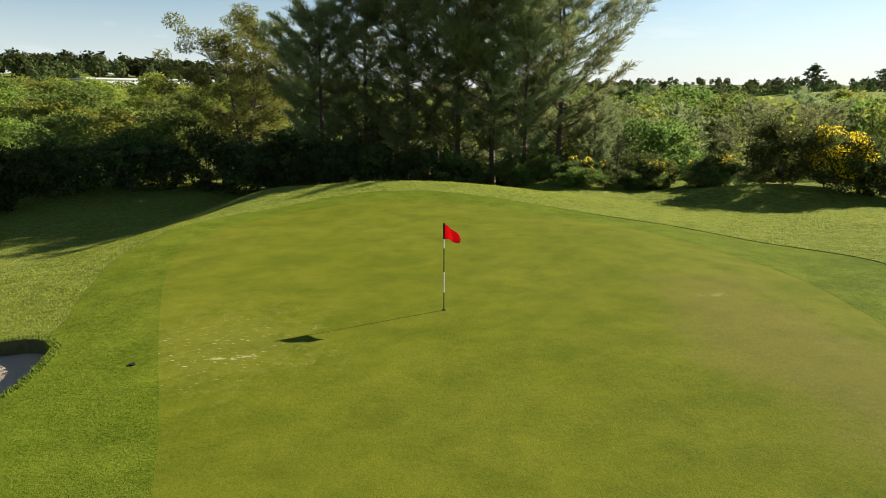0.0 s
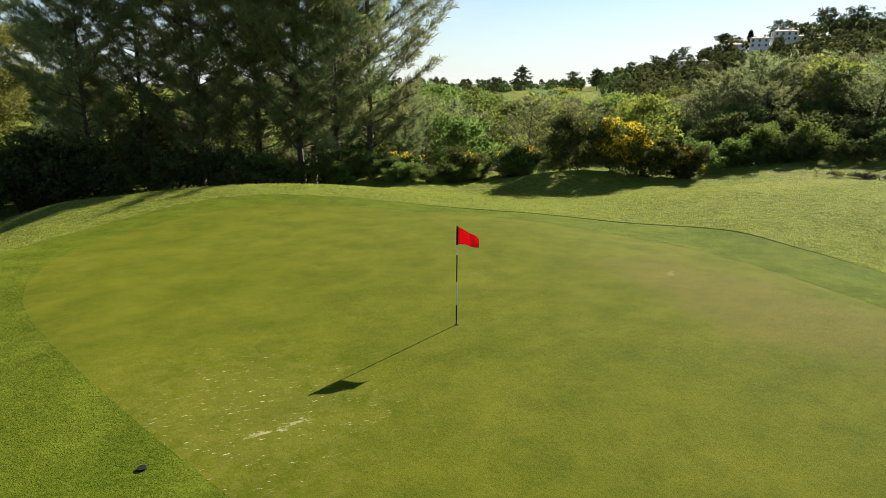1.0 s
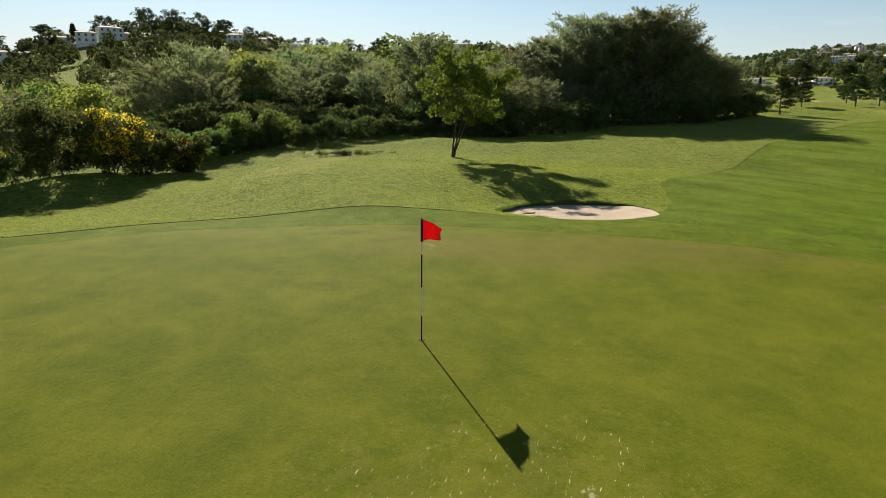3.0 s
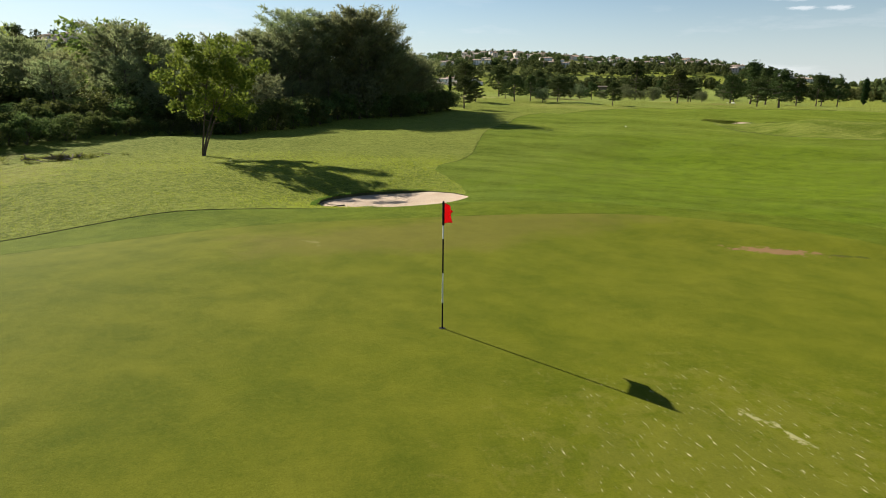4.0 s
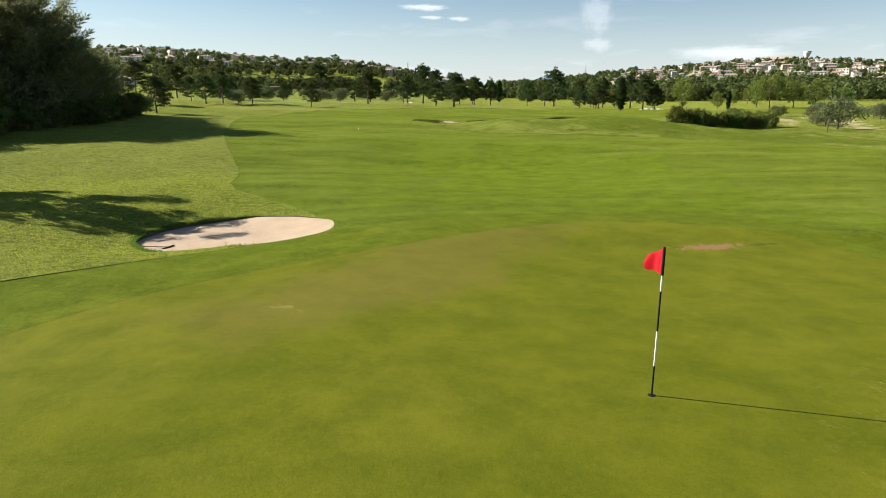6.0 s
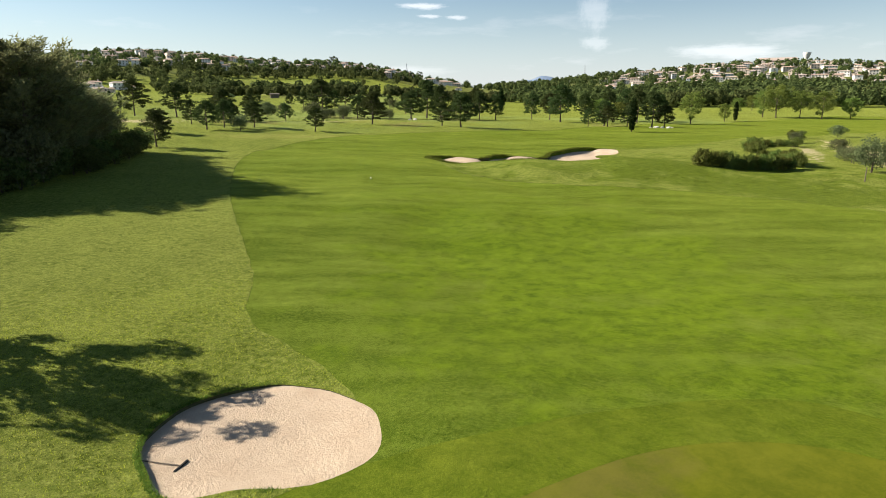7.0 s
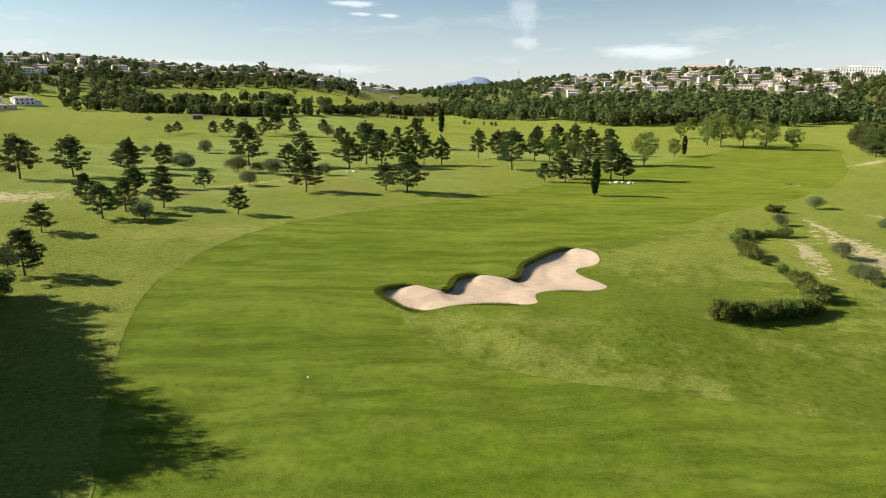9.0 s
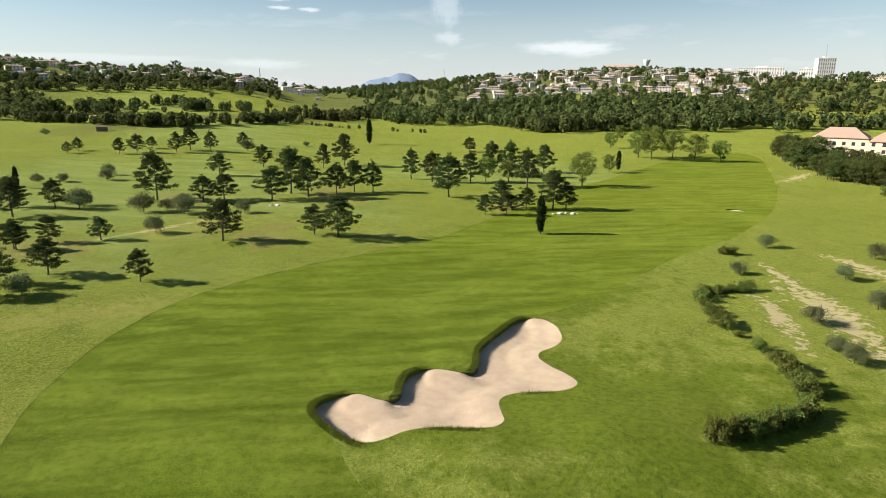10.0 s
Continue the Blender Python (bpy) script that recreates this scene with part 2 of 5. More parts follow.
for sx, sy, sr, ss, turn in ((34.4, -93.5, 9.5, 1.4, 112), (28.6, -99.5, 14, 2.8, 118), (36.5, -115, 7, 0.9, 122), (25.5, -129, 7, 1.5, 142), (19, -123, 8, 3, 140), (21, -84, 6, 2, 118), (18, -104, 6, 2, 118), (47, -264, 14, 2.4, 80), (160, -27, 12, 6, 60), (145.2, -70, 20, 0.9, 93), (560, -250, 50, 14, 30)):
    rcol = blend(rt, times(rt, spot(rt, sx, sy, sr, ss, turn, 1.3, 0.9), 0.8), rcol, (0.46, 0.37, 0.23))
for sx, sy, sr, ss, turn in ((28, 31, 7, 3, 0), (33, 36, 6, 2, -30), (110, -40, 14, 4, 60), (36, -60, 8, 5, 40), (140, -80, 22, 8, 100)):
    rcol = blend(rt, times(rt, spot(rt, sx, sy, sr, ss, turn, 1.0, 0.5), 0.25), rcol, (0.33, 0.28, 0.10))
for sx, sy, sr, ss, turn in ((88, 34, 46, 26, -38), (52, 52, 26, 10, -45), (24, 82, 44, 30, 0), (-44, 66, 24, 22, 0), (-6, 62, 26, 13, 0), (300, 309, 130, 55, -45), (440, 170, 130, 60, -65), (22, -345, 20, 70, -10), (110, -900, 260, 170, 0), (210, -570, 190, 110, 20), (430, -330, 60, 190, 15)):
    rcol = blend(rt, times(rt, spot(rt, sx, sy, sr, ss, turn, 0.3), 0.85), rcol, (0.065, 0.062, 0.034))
for sx, sy, sr, ss, turn in ((43, -56, 34, 20, 35), (20, -48, 22, 9, 10), (82, -120, 40, 14, 70), (62, -84, 22, 9, 70)):
    rcol = blend(rt, times(rt, spot(rt, sx, sy, sr, ss, turn, 0.8, 0.25), 0.88), rcol, blend(rt, noisy(rt, where(rt), 1.4, 8, 0.8, 0.36, 0.64), (0.034, 0.064, 0.007), (0.122, 0.162, 0.018)))
# the course's other fairways, paler green: haze of the distance put into the colour
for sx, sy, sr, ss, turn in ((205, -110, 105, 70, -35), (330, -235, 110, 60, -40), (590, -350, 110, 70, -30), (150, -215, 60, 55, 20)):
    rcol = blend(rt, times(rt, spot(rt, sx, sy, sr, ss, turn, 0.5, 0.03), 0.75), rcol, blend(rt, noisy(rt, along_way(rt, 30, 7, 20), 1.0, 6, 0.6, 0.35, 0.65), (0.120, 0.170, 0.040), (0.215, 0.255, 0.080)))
# thin brown grass under the pines
for sx, sy, sr, ss, turn in ((96, -141, 14, 9, -40), (150, -128, 20, 10, -40), (172, -97, 20, 9, -40), (125, -84, 16, 6, -50), (146, -52, 12, 8, 40)):
    rcol = blend(rt, times(rt, spot(rt, sx, sy, sr, ss, turn, 0.9, 0.15), 0.6), rcol, (0.19, 0.165, 0.060))
# scrub over the far hills, in place of mown grass
away = rt.nodes.new("ShaderNodeVectorMath")
away.operation = "LENGTH"
rt.links.new(where(rt), away.inputs[0])
wild = rt.nodes.new("ShaderNodeMapRange")
wild.inputs["From Min"].default_value, wild.inputs["From Max"].default_value = 850, 960
rt.links.new(times(rt, away.outputs["Value"], times(rt, noisy(rt, where(rt), 0.006, 5, 0.6, 0.3, 0.7), 220), "ADD"), wild.inputs["Value"])
rcol = blend(rt, wild.outputs[0], rcol, blend(rt, noisy(rt, where(rt), 0.08, 6, 0.7, 0.3, 0.7), (0.045, 0.058, 0.024), (0.10, 0.11, 0.05)))
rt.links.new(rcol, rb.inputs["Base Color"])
M_SAND, st, sb = shader("bunker sand", 0.9, 0.0, 0.2)
sv = where(st)
scol = blend(st, noisy(st, sv, 0.8, 5, 0.6), (0.42, 0.315, 0.215), (0.48, 0.37, 0.26))
scol = blend(st, times(st, noisy(st, sv, 9, 5, 0.7, 0.4, 0.7), 0.22), scol, (0.36, 0.28, 0.2))
st.links.new(scol, sb.inputs["Base Color"])
relief(st, sb, noisy(st, sv, 6, 6, 0.75, 0.2, 0.8), 0.9, 0.08)
M_SOIL = plain("turf edge soil", (0.055, 0.065, 0.022), (0.10, 0.10, 0.04), 5, 0.95, 0, 0.03)
L_PINE = leaves("pine needles", (0.026, 0.042, 0.013), (0.066, 0.088, 0.027), 0.3)
L_ALEPPO = leaves("long pine needles", (0.120, 0.155, 0.066), (0.250, 0.280, 0.115), 0.55)
L_YPINE = leaves("yellow-green needles", (0.110, 0.150, 0.036), (0.230, 0.270, 0.066), 0.55)
L_WOOD = leaves("dark wood needles", (0.095, 0.120, 0.056), (0.220, 0.240, 0.105), 0.55)
L_BROAD = leaves("broad leaves", (0.080, 0.125, 0.026), (0.190, 0.235, 0.052), 0.5)
L_LIGHT = leaves("pale leaves", (0.130, 0.180, 0.030), (0.290, 0.315, 0.058), 0.55)
L_YOUNG = leaves("thin yellow-green leaves", (0.062, 0.088, 0.014), (0.170, 0.180, 0.028), 0.5)
L_OLIVE = leaves("grey-green leaves", (0.062, 0.086, 0.034), (0.165, 0.190, 0.085), 0.3)
L_SCRUB = leaves("scrub leaves", (0.042, 0.066, 0.018), (0.115, 0.142, 0.040), 0.45)
L_CYPRESS = leaves("cypress foliage", (0.014, 0.028, 0.009), (0.035, 0.055, 0.016), 0.2)
L_BLADE = leaves("grass blades", (0.165, 0.235, 0.014), (0.360, 0.405, 0.045), 0.55)
L_HEDGE = leaves("hedge leaves", (0.040, 0.066, 0.014), (0.150, 0.178, 0.040), 0.3)
L_FAR = leaves("far foliage", (0.036, 0.052, 0.018), (0.110, 0.134, 0.042), 0.4, 0.9, 0.03)
L_FLOWER = leaves("yellow flowers", (0.70, 0.50, 0.02), (0.84, 0.64, 0.03), 0.5, hues=0.01)
L_LIP = leaves("dark overhanging grass", (0.045, 0.080, 0.010), (0.130, 0.180, 0.028), 0.4)
M_BARK = plain("bark", (0.075, 0.055, 0.042), (0.15, 0.115, 0.09), 6, 0.95, 0, 0.03)
M_WALL = tinted("rendered walls", ((0.74, 0.68, 0.60), (0.80, 0.77, 0.72), (0.68, 0.56, 0.46), (0.80, 0.79, 0.77), (0.76, 0.68, 0.58)), 0.9)
M_TILE = tinted("clay roof tiles", ((0.42, 0.28, 0.20), (0.48, 0.36, 0.28), (0.36, 0.25, 0.19), (0.44, 0.35, 0.29)), 0.85, 0.06, 3.0)
M_CLAY = plain("terracotta tiles", (0.40, 0.25, 0.18), (0.50, 0.34, 0.26), 1.5, 0.85, 0, 0.04)
M_PEACH = plain("peach render", (0.68, 0.52, 0.37), (0.76, 0.61, 0.46), 0.6, 0.9, 0, 0.01)
M_WINDOW = plain("window glass", (0.03, 0.035, 0.04), (0.06, 0.07, 0.08), 0.6, 0.15, 0, 0, 0.5)
M_CONCRETE = plain("pale concrete", (0.62, 0.60, 0.56), (0.74, 0.72, 0.68), 0.15, 0.9, 0, 0.02)
M_STONE = plain("pale stone", (0.50, 0.47, 0.42), (0.66, 0.63, 0.58), 2.0, 0.9, 0, 0.05)
M_WHITE = plain("white enamel", (0.72, 0.72, 0.70), (0.80, 0.80, 0.78), 4, 0.35)
M_BLACK = plain("black enamel", (0.010, 0.010, 0.011), (0.022, 0.022, 0.022), 5, 0.8, 0, 0, 0.1)
M_RED = plain("red flag cloth", (0.62, 0.006, 0.016), (0.74, 0.014, 0.028), 7, 0.75, 0, 0.002)
M_WOOD = plain("weathered wood", (0.10, 0.08, 0.06), (0.19, 0.155, 0.115), 5, 0.9, 0, 0.02)
M_STEEL = plain("galvanised steel", (0.35, 0.36, 0.37), (0.48, 0.49, 0.50), 3, 0.5, 0.7)

# ---- the land ----


def smooth(v, a, b):
    u = np.clip((v - a) / (b - a), 0.0, 1.0)
    return u * u * (3 - 2 * u)


def bump(x, y, cx, cy, rx, ry, turn=0.0):
    c, s = np.cos(np.radians(turn)), np.sin(np.radians(turn))
    u, v = (x - cx) * c + (y - cy) * s, -(x - cx) * s + (y - cy) * c
    return np.exp(-((u / rx) ** 2) - (v / ry) ** 2)


def lie(x, y):
    """The height of the land without the bunkers' hollows."""
    x, y = np.asarray(x, float), np.asarray(y, float)
    # the plateau of the green, the mound behind it and the swales round it
    h = 0.28 * bump(x, y, -3.5, 36, 8, 4)
    h -= 2.3 * smooth(-x, 10.5, 19) * smooth(y, 17, 27) * (1 - smooth(y, 60, 90))
    h -= 0.6 * smooth(-x, 7, 14) * (1 - smooth(y, 14, 26))
    h -= 1.9 * smooth(y, 36, 45) * (1 - smooth(x, 0, 9)) * smooth(x, -22, -12)
    h -= 0.5 * bump(x, y, -12, 33, 5, 6)
    h -= 0.9 * bump(x, y, 12, 34, 9, 6, 25)
    h -= 1.2 * bump(x, y, 11, 41.5, 7, 5)
    h -= 0.6 * bump(x, y, 23, 36, 9, 5, -10)
    h -= 0.7 * smooth(y, 42.2, 45.5) * smooth(x, 4, 10) * (1 - smooth(x, 31, 37)) * (1 - smooth(y, 60, 80))
    h += 0.35 * bump(x, y, 18.5, 41.5, 4, 2.6, 0)
    h -= 0.7 * bump(x, y, 27, 41, 7, 5)
    h -= 0.5 * bump(x, y, 13, 26, 4, 7, -25)
    h -= 1.15 * bump(x, y, 19.3, 14, 5.9, 5.5)
    h -= 0.75 * bump(x, y, 23, -6, 11, 9, -30)
    h -= 0.45 * bump(x, y, 34, 12, 9, 20)
    h -= 0.25 * smooth(x, 11, 20) * smooth(y, 14, 26)
    # the fairway, rising gently to the pines
    h += 3.0 * smooth(x, 35, 150) * np.exp(-(((y + 45) / 120) ** 2))
    h += 0.5 * bump(x, y, 56, -30, 25, 15)
    h += 0.4 * bump(x, y, 31, -13, 8, 3, -35)
    h += 0.25 * bump(x, y, 45, -12, 9, 4, -20)
    h -= 0.25 * bump(x, y, 60, -16, 12, 4, -30)
    h += 1.5 * bump(x, y, 41, -50, 9, 11, -35)
    h -= 0.5 * bump(x, y, 48, -33, 14, 4, -15)
    h += 0.6 * bump(x, y, 40, -125, 40, 35)
    h -= 0.7 * bump(x, y, 102, -28, 25, 30)
    h -= 1.2 * smooth(-y, 150, 230)
    h += 0.55 * bump(x, y, 51, -41, 7, 4, -40)
    # gentle waves in the grass away from the green
    roll = smooth(np.hypot(x, y - 15), 24, 45)
    h += roll * (0.11 * np.sin(x / 3.3 + 1.7 * np.sin(y / 9.0)) * np.cos(y / 4.1 + 1.2 * np.sin(x / 7.0)) + 0.16 * np.sin(x / 8.7 - y / 6.1 + 1.0))
    h += roll * (1 - smooth(np.hypot(x - 40, y + 25), 75, 110)) * 0.085 * np.sin(x / 1.5 + 1.3 * np.sin(y / 4.3)) * np.cos(y / 1.7 + 1.1 * np.sin(x / 5.1))
    # the ravine behind the course's edge and the wooded slopes past it
    r, az = np.hypot(x, y), np.degrees(np.arctan2(x, y))
    az = np.where(az < -120, az + 360, az)
    h -= 6.0 * smooth(y, 44, 74) * smooth(az, -8, 6) * (1 - smooth(az, 36, 48)) * (1 - smooth(r, 120, 240))
    # hills of the distance
    h += 45 * bump(az, r, 52, 560, 15, 230)
    h += 30 * bump(az, r, 75, 570, 10, 200)
    h += 5 * bump(az, r, 27, 330, 7, 70)
    h += 16 * bump(az, r, 88, 380, 14, 140)
    h += 68 * bump(az, r, 108, 1180, 16, 420)
    h += 30 * bump(az, r, 126, 1050, 8, 330)
    h += 56 * bump(az, r, 160, 1320, 16, 520)
    h += 26 * bump(az, r, 146, 1900, 9, 500) + 8 * bump(az, r, 137, 1900, 8, 500)
    h += 40 * bump(az, r, 185, 1500, 14, 500)
    h += 9 * bump(az, r, 124, 470, 12, 120)
    h += 16 * bump(az, r, -33, 420, 20, 130)
    h += 14 * bump(az, r, 15, 1500, 25, 500)
    h += 10 * smooth(r, 300, 1500)
    return h


def height(x, y):
    return float(lie(x, y))


def outline(points, rounds=3):
    """A closed line rounded by cutting its corners."""
    p = np.array(points, float)
    for _ in range(rounds):
        q = np.roll(p, -1, 0)
        p = np.stack((0.75 * p + 0.25 * q, 0.25 * p + 0.75 * q), 1).reshape(-1, 2)
    return p


def inside(x, y, line):
    """Signed distance to a closed line: more than 0 within it, at least -40."""
    out = np.full(x.shape, -40.0)
    near = (x > line[:, 0].min() - 12) & (x < line[:, 0].max() + 12) & (y > line[:, 1].min() - 12) & (y < line[:, 1].max() + 12)
    px, py = x[near], y[near]
    best, odd = np.full(px.shape, 1e9), np.zeros(px.shape, bool)
    for (ax, ay), (bx, by) in zip(line, np.roll(line, -1, 0)):
        dx, dy = bx - ax, by - ay
        u = np.clip(((px - ax) * dx + (py - ay) * dy) / max(dx * dx + dy * dy, 1e-9), 0, 1)
        best = np.minimum(best, np.hypot(px - ax - u * dx, py - ay - u * dy))
        if abs(dy) > 1e-9:
            odd ^= ((ay > py) != (by > py)) & (px < dx * (py - ay) / dy + ax)
    out[near] = np.where(odd, best, -best)
    return np.maximum(out, -40.0)


GREEN = outline([(-3.9, 8.8), (-4.7, 10.4), (-6.0, 12.9), (-7.9, 16.9), (-9.2, 20.3), (-9.35, 22.6), (-9.0, 25.2), (-7.7, 28.1), (-5.7, 30.4), (-3.3, 31.4), (-0.5, 31.3), (2.3, 30.2), (4.8, 28.8), (6.9, 26.7), (8.5, 24.7), (9.8, 21.5), (10.25, 19.4), (10.35, 17.2), (10.2, 15), (9.6, 11), (9.1, 9), (8.5, 6.9), (7.3, 4.7), (5.7, 3.1), (3.9, 2.4), (2, 2.6), (0.4, 3.1), (-1, 4.0), (-2.2, 5.4), (-3.2, 7.1)])
COLLAR = outline([(-8.5, 6.0), (-8.0, 9.4), (-8.1, 12.2), (-9.9, 16.3), (-11.2, 20), (-11.4, 23), (-10.9, 26.2), (-9.4, 29.6), (-7, 32.2), (-4, 33.5), (-0.3, 33.4), (3.2, 32.3), (6.6, 30.8), (9.6, 28.4), (12.2, 25.4), (13.5, 23.5), (14.2, 21.3), (14.0, 18.6), (14.2, 15.8), (14, 13.6), (13.2, 11.3), (12.1, 9.2), (10.3, 5), (8.6, 2), (6.2, -0.3), (2.6, -0.2), (-0.6, 0.9), (-3.5, 2), (-7, 3.6)])
FAIRWAY = outline([(12.5, 12.6), (14.6, 12.2), (17, 9.4), (21.6, 8.9), (25.5, 9.2), (28.6, 7.8), (32, 5.5), (38, 2.9), (50.5, -2), (64, -8.4), (78, -15.8), (89, -23.6), (98.3, -33.4), (103.6, -45.5), (105.3, -58.5), (104, -70), (101, -82), (98, -95), (97, -115), (99, -140), (103, -190), (102, -250), (98, -310), (86, -345), (70, -340), (60, -290), (50, -235), (45, -185), (47, -142), (51, -127), (55.5, -107), (57.5, -89), (61, -78.5), (62.8, -73), (62.2, -66), (62.0, -58), (64.2, -53), (64.6, -47), (67.6, -43), (66.6, -40), (61.5, -36.6), (55, -33), (45, -33.3), (36.6, -36.2), (29.3, -40.4), (20, -42.8), (8, -38), (-2, -22), (-5, -8), (-3, 1.8), (1, 1.8), (6, 1.4), (9.5, 6)])
BUNKERS = [outline(p) for p in (
    [(19.3, 15.9), (20.5, 15.1), (21.3, 13.9), (21.3, 12.7), (20.9, 11.6), (20.3, 10.7), (19.2, 10.2), (18.0, 9.8), (16.4, 9.7), (15.0, 10.3), (14.1, 10.9), (13.5, 11.7), (13.5, 12.8), (13.9, 13.8), (15.3, 14.8), (15.6, 15.8), (16.3, 16.4), (18.1, 16.1)],
    [(68.9, -41), (68.9, -43.6), (66.7, -45.8), (63.6, -45.6), (63.0, -47.4), (65.6, -51), (65.6, -53.8), (63.6, -55.4), (60.6, -56.2), (60.4, -58.4), (63.2, -62.6), (63, -69.2), (63.6, -74), (60.6, -76), (56.8, -73), (55.2, -69.2), (57.2, -64.8), (52, -62.4), (49.4, -61), (49.8, -58), (55, -54.6), (54.6, -51.8), (51.2, -47.9), (52.6, -45.2), (58, -43.4), (59.5, -38.8), (62, -38.3), (66.6, -39.4)],
    [(-9.8, 13.1), (-8.2, 12.9), (-7.6, 11.4), (-7.4, 10.1), (-8.2, 8.8), (-10.2, 8.4), (-12.2, 9.4), (-12.4, 11.6)],
    [(152, -19), (157, -17.5), (163, -21), (169, -29), (170, -34), (164, -33), (158, -26.5), (152.5, -23)],
    [(57, -177.5), (53, -176.5), (48.6, -179.5), (47.5, -182.8), (51, -183.6), (55, -181)],
    [(105, -259), (99, -260), (96, -264), (99, -267), (104, -264)],
    [(92, -266), (87, -268), (85, -272), (89, -274), (93, -270)],
)]


def lines(a, b, step, grow, end_a, end_b):
    """Grid lines: even between a and b, ever wider towards the ends."""
    mid, up, down = list(np.arange(a, b + step, step)), [], []
    for side, last, end in ((up, mid[-1], end_b), (down, mid[0], end_a)):
        s, sign = step, 1 if side is up else -1
        while last * sign < end * sign:
            s = min(s * grow, 140)
            last += s * sign
            side.append(last)
    return np.array(down[::-1] + mid + up)


gx, gy = np.meshgrid(lines(-15, 71, 0.45, 1.1, -3000, 3600), lines(-78, 44, 0.5, 1.1, -4200, 2600))
nr, nc = gx.shape
vx, vy = gx.ravel(), gy.ravel()
sand_d = np.full(vx.shape, -40.0)
for line in BUNKERS:
    sand_d = np.maximum(sand_d, inside(vx, vy, line))
ragged = np.sin(2.1 * vx + 0.7 * vy) + np.sin(1.3 * vy - 1.9 * vx)
cols = np.stack((vx, vy, sand_d + 0.03 * ragged, inside(vx, vy, GREEN), inside(vx, vy, COLLAR) + 0.03 * ragged, inside(vx, vy, FAIRWAY) + 0.035 * ragged), 1)
i = (np.arange(nr - 1)[:, None] * nc + np.arange(nc - 1)[None]).ravel()
tris = cols[np.concatenate((np.stack((i, i + 1, i + nc + 1), 1), np.stack((i, i + nc + 1, i + nc), 1)))]


def split(t, c):
    """Triangles cut along the zero of column c: the part within, the part outside."""
    s = np.where(np.abs(t[:, :, c]) < 1e-5, 1e-5, t[:, :, c])
    t = t.copy()
    t[:, :, c] = s
    n = (s > 0).sum(1)
    yes, no = [t[n == 3]], [t[n == 0]]
    for count, one, two in ((1, yes, no), (2, no, yes)):
        q = t[n == count]
        if not len(q):
            continue
        pos = q[:, :, c] > 0
        lone = np.argmax(pos if count == 1 else ~pos, 1)
        k = np.arange(len(q))
        a, b, d = q[k, lone], q[k, (lone + 1) % 3], q[k, (lone + 2) % 3]
        ab = a + (b - a) * (a[:, c] / (a[:, c] - b[:, c]))[:, None]
        ad = a + (d - a) * (a[:, c] / (a[:, c] - d[:, c]))[:, None]
        one.append(np.stack((a, ab, ad), 1))
        two += [np.stack((ab, b, d), 1), np.stack((ab, d, ad), 1)]
    return np.concatenate(yes), np.concatenate(no)


def sheet(name, t, lift, material, edge_material, label, skirt=0.85):
    """One piece of the land, with a turned-down edge along its joints."""
    flat = t.reshape(-1, t.shape[2])
    key, first, back = np.unique(np.round(flat[:, :2], 3), axis=0, return_index=True, return_inverse=True)
    p, f = flat[first], back.reshape(-1, 3)
    f = f[(f[:, 0] != f[:, 1]) & (f[:, 1] != f[:, 2]) & (f[:, 0] != f[:, 2])]
    z = lie(p[:, 0], p[:, 1]) + lift(p)
    e = np.concatenate((f[:, [0, 1]], f[:, [1, 2]], f[:, [2, 0]]))
    _, at, count = np.unique(np.sort(e, 1), axis=0, return_index=True, return_counts=True)
    rim = e[at[count == 1]]
    n, used, at_rim = len(p), *np.unique(rim, return_inverse=True)
    m, at_rim = len(used), at_rim.reshape(-1, 2)
    edge = np.column_stack((p[used, :2], z[used]))
    verts = np.concatenate((np.column_stack((p[:, :2], z)), edge, edge - np.array([0, 0, skirt])))
    quads = np.stack((at_rim[:, 1], at_rim[:, 0], at_rim[:, 0] + m, at_rim[:, 1] + m), 1) + n
    me = bpy.data.meshes.new(name)
    me.from_pydata(verts.tolist(), [], f.tolist() + quads.tolist())
    me.materials.append(material)
    me.materials.append(edge_material)
    marks = np.zeros(len(me.polygons), np.int32)
    marks[len(f):] = 1
    me.polygons.foreach_set("material_index", marks)
    me.polygons.foreach_set("use_smooth", np.arange(len(me.polygons)) < len(f))
    return tagged(new(name, me), label, "", "", "structure")


sand, rest = split(tris, 2)
green, rest = split(rest, 3)
collar, rest = split(rest, 4)
fair, rough = split(rest, 5)
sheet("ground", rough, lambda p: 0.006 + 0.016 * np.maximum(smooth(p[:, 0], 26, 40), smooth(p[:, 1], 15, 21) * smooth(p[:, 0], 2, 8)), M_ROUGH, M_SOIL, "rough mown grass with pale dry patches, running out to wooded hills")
sheet("fairway", fair, lambda p: 0 * p[:, 0], M_FAIR, M_FAIR, "striped light green mown fairway between the rough")
sheet("fringe", collar, lambda p: 0.002 + 0 * p[:, 0], M_COLLAR, M_COLLAR, "darker mown grass collar round the putting green")
sheet("putting_green", green, lambda p: 0 * p[:, 0], M_GREEN, M_GREEN, "finely mown olive green putting surface with pale scars")
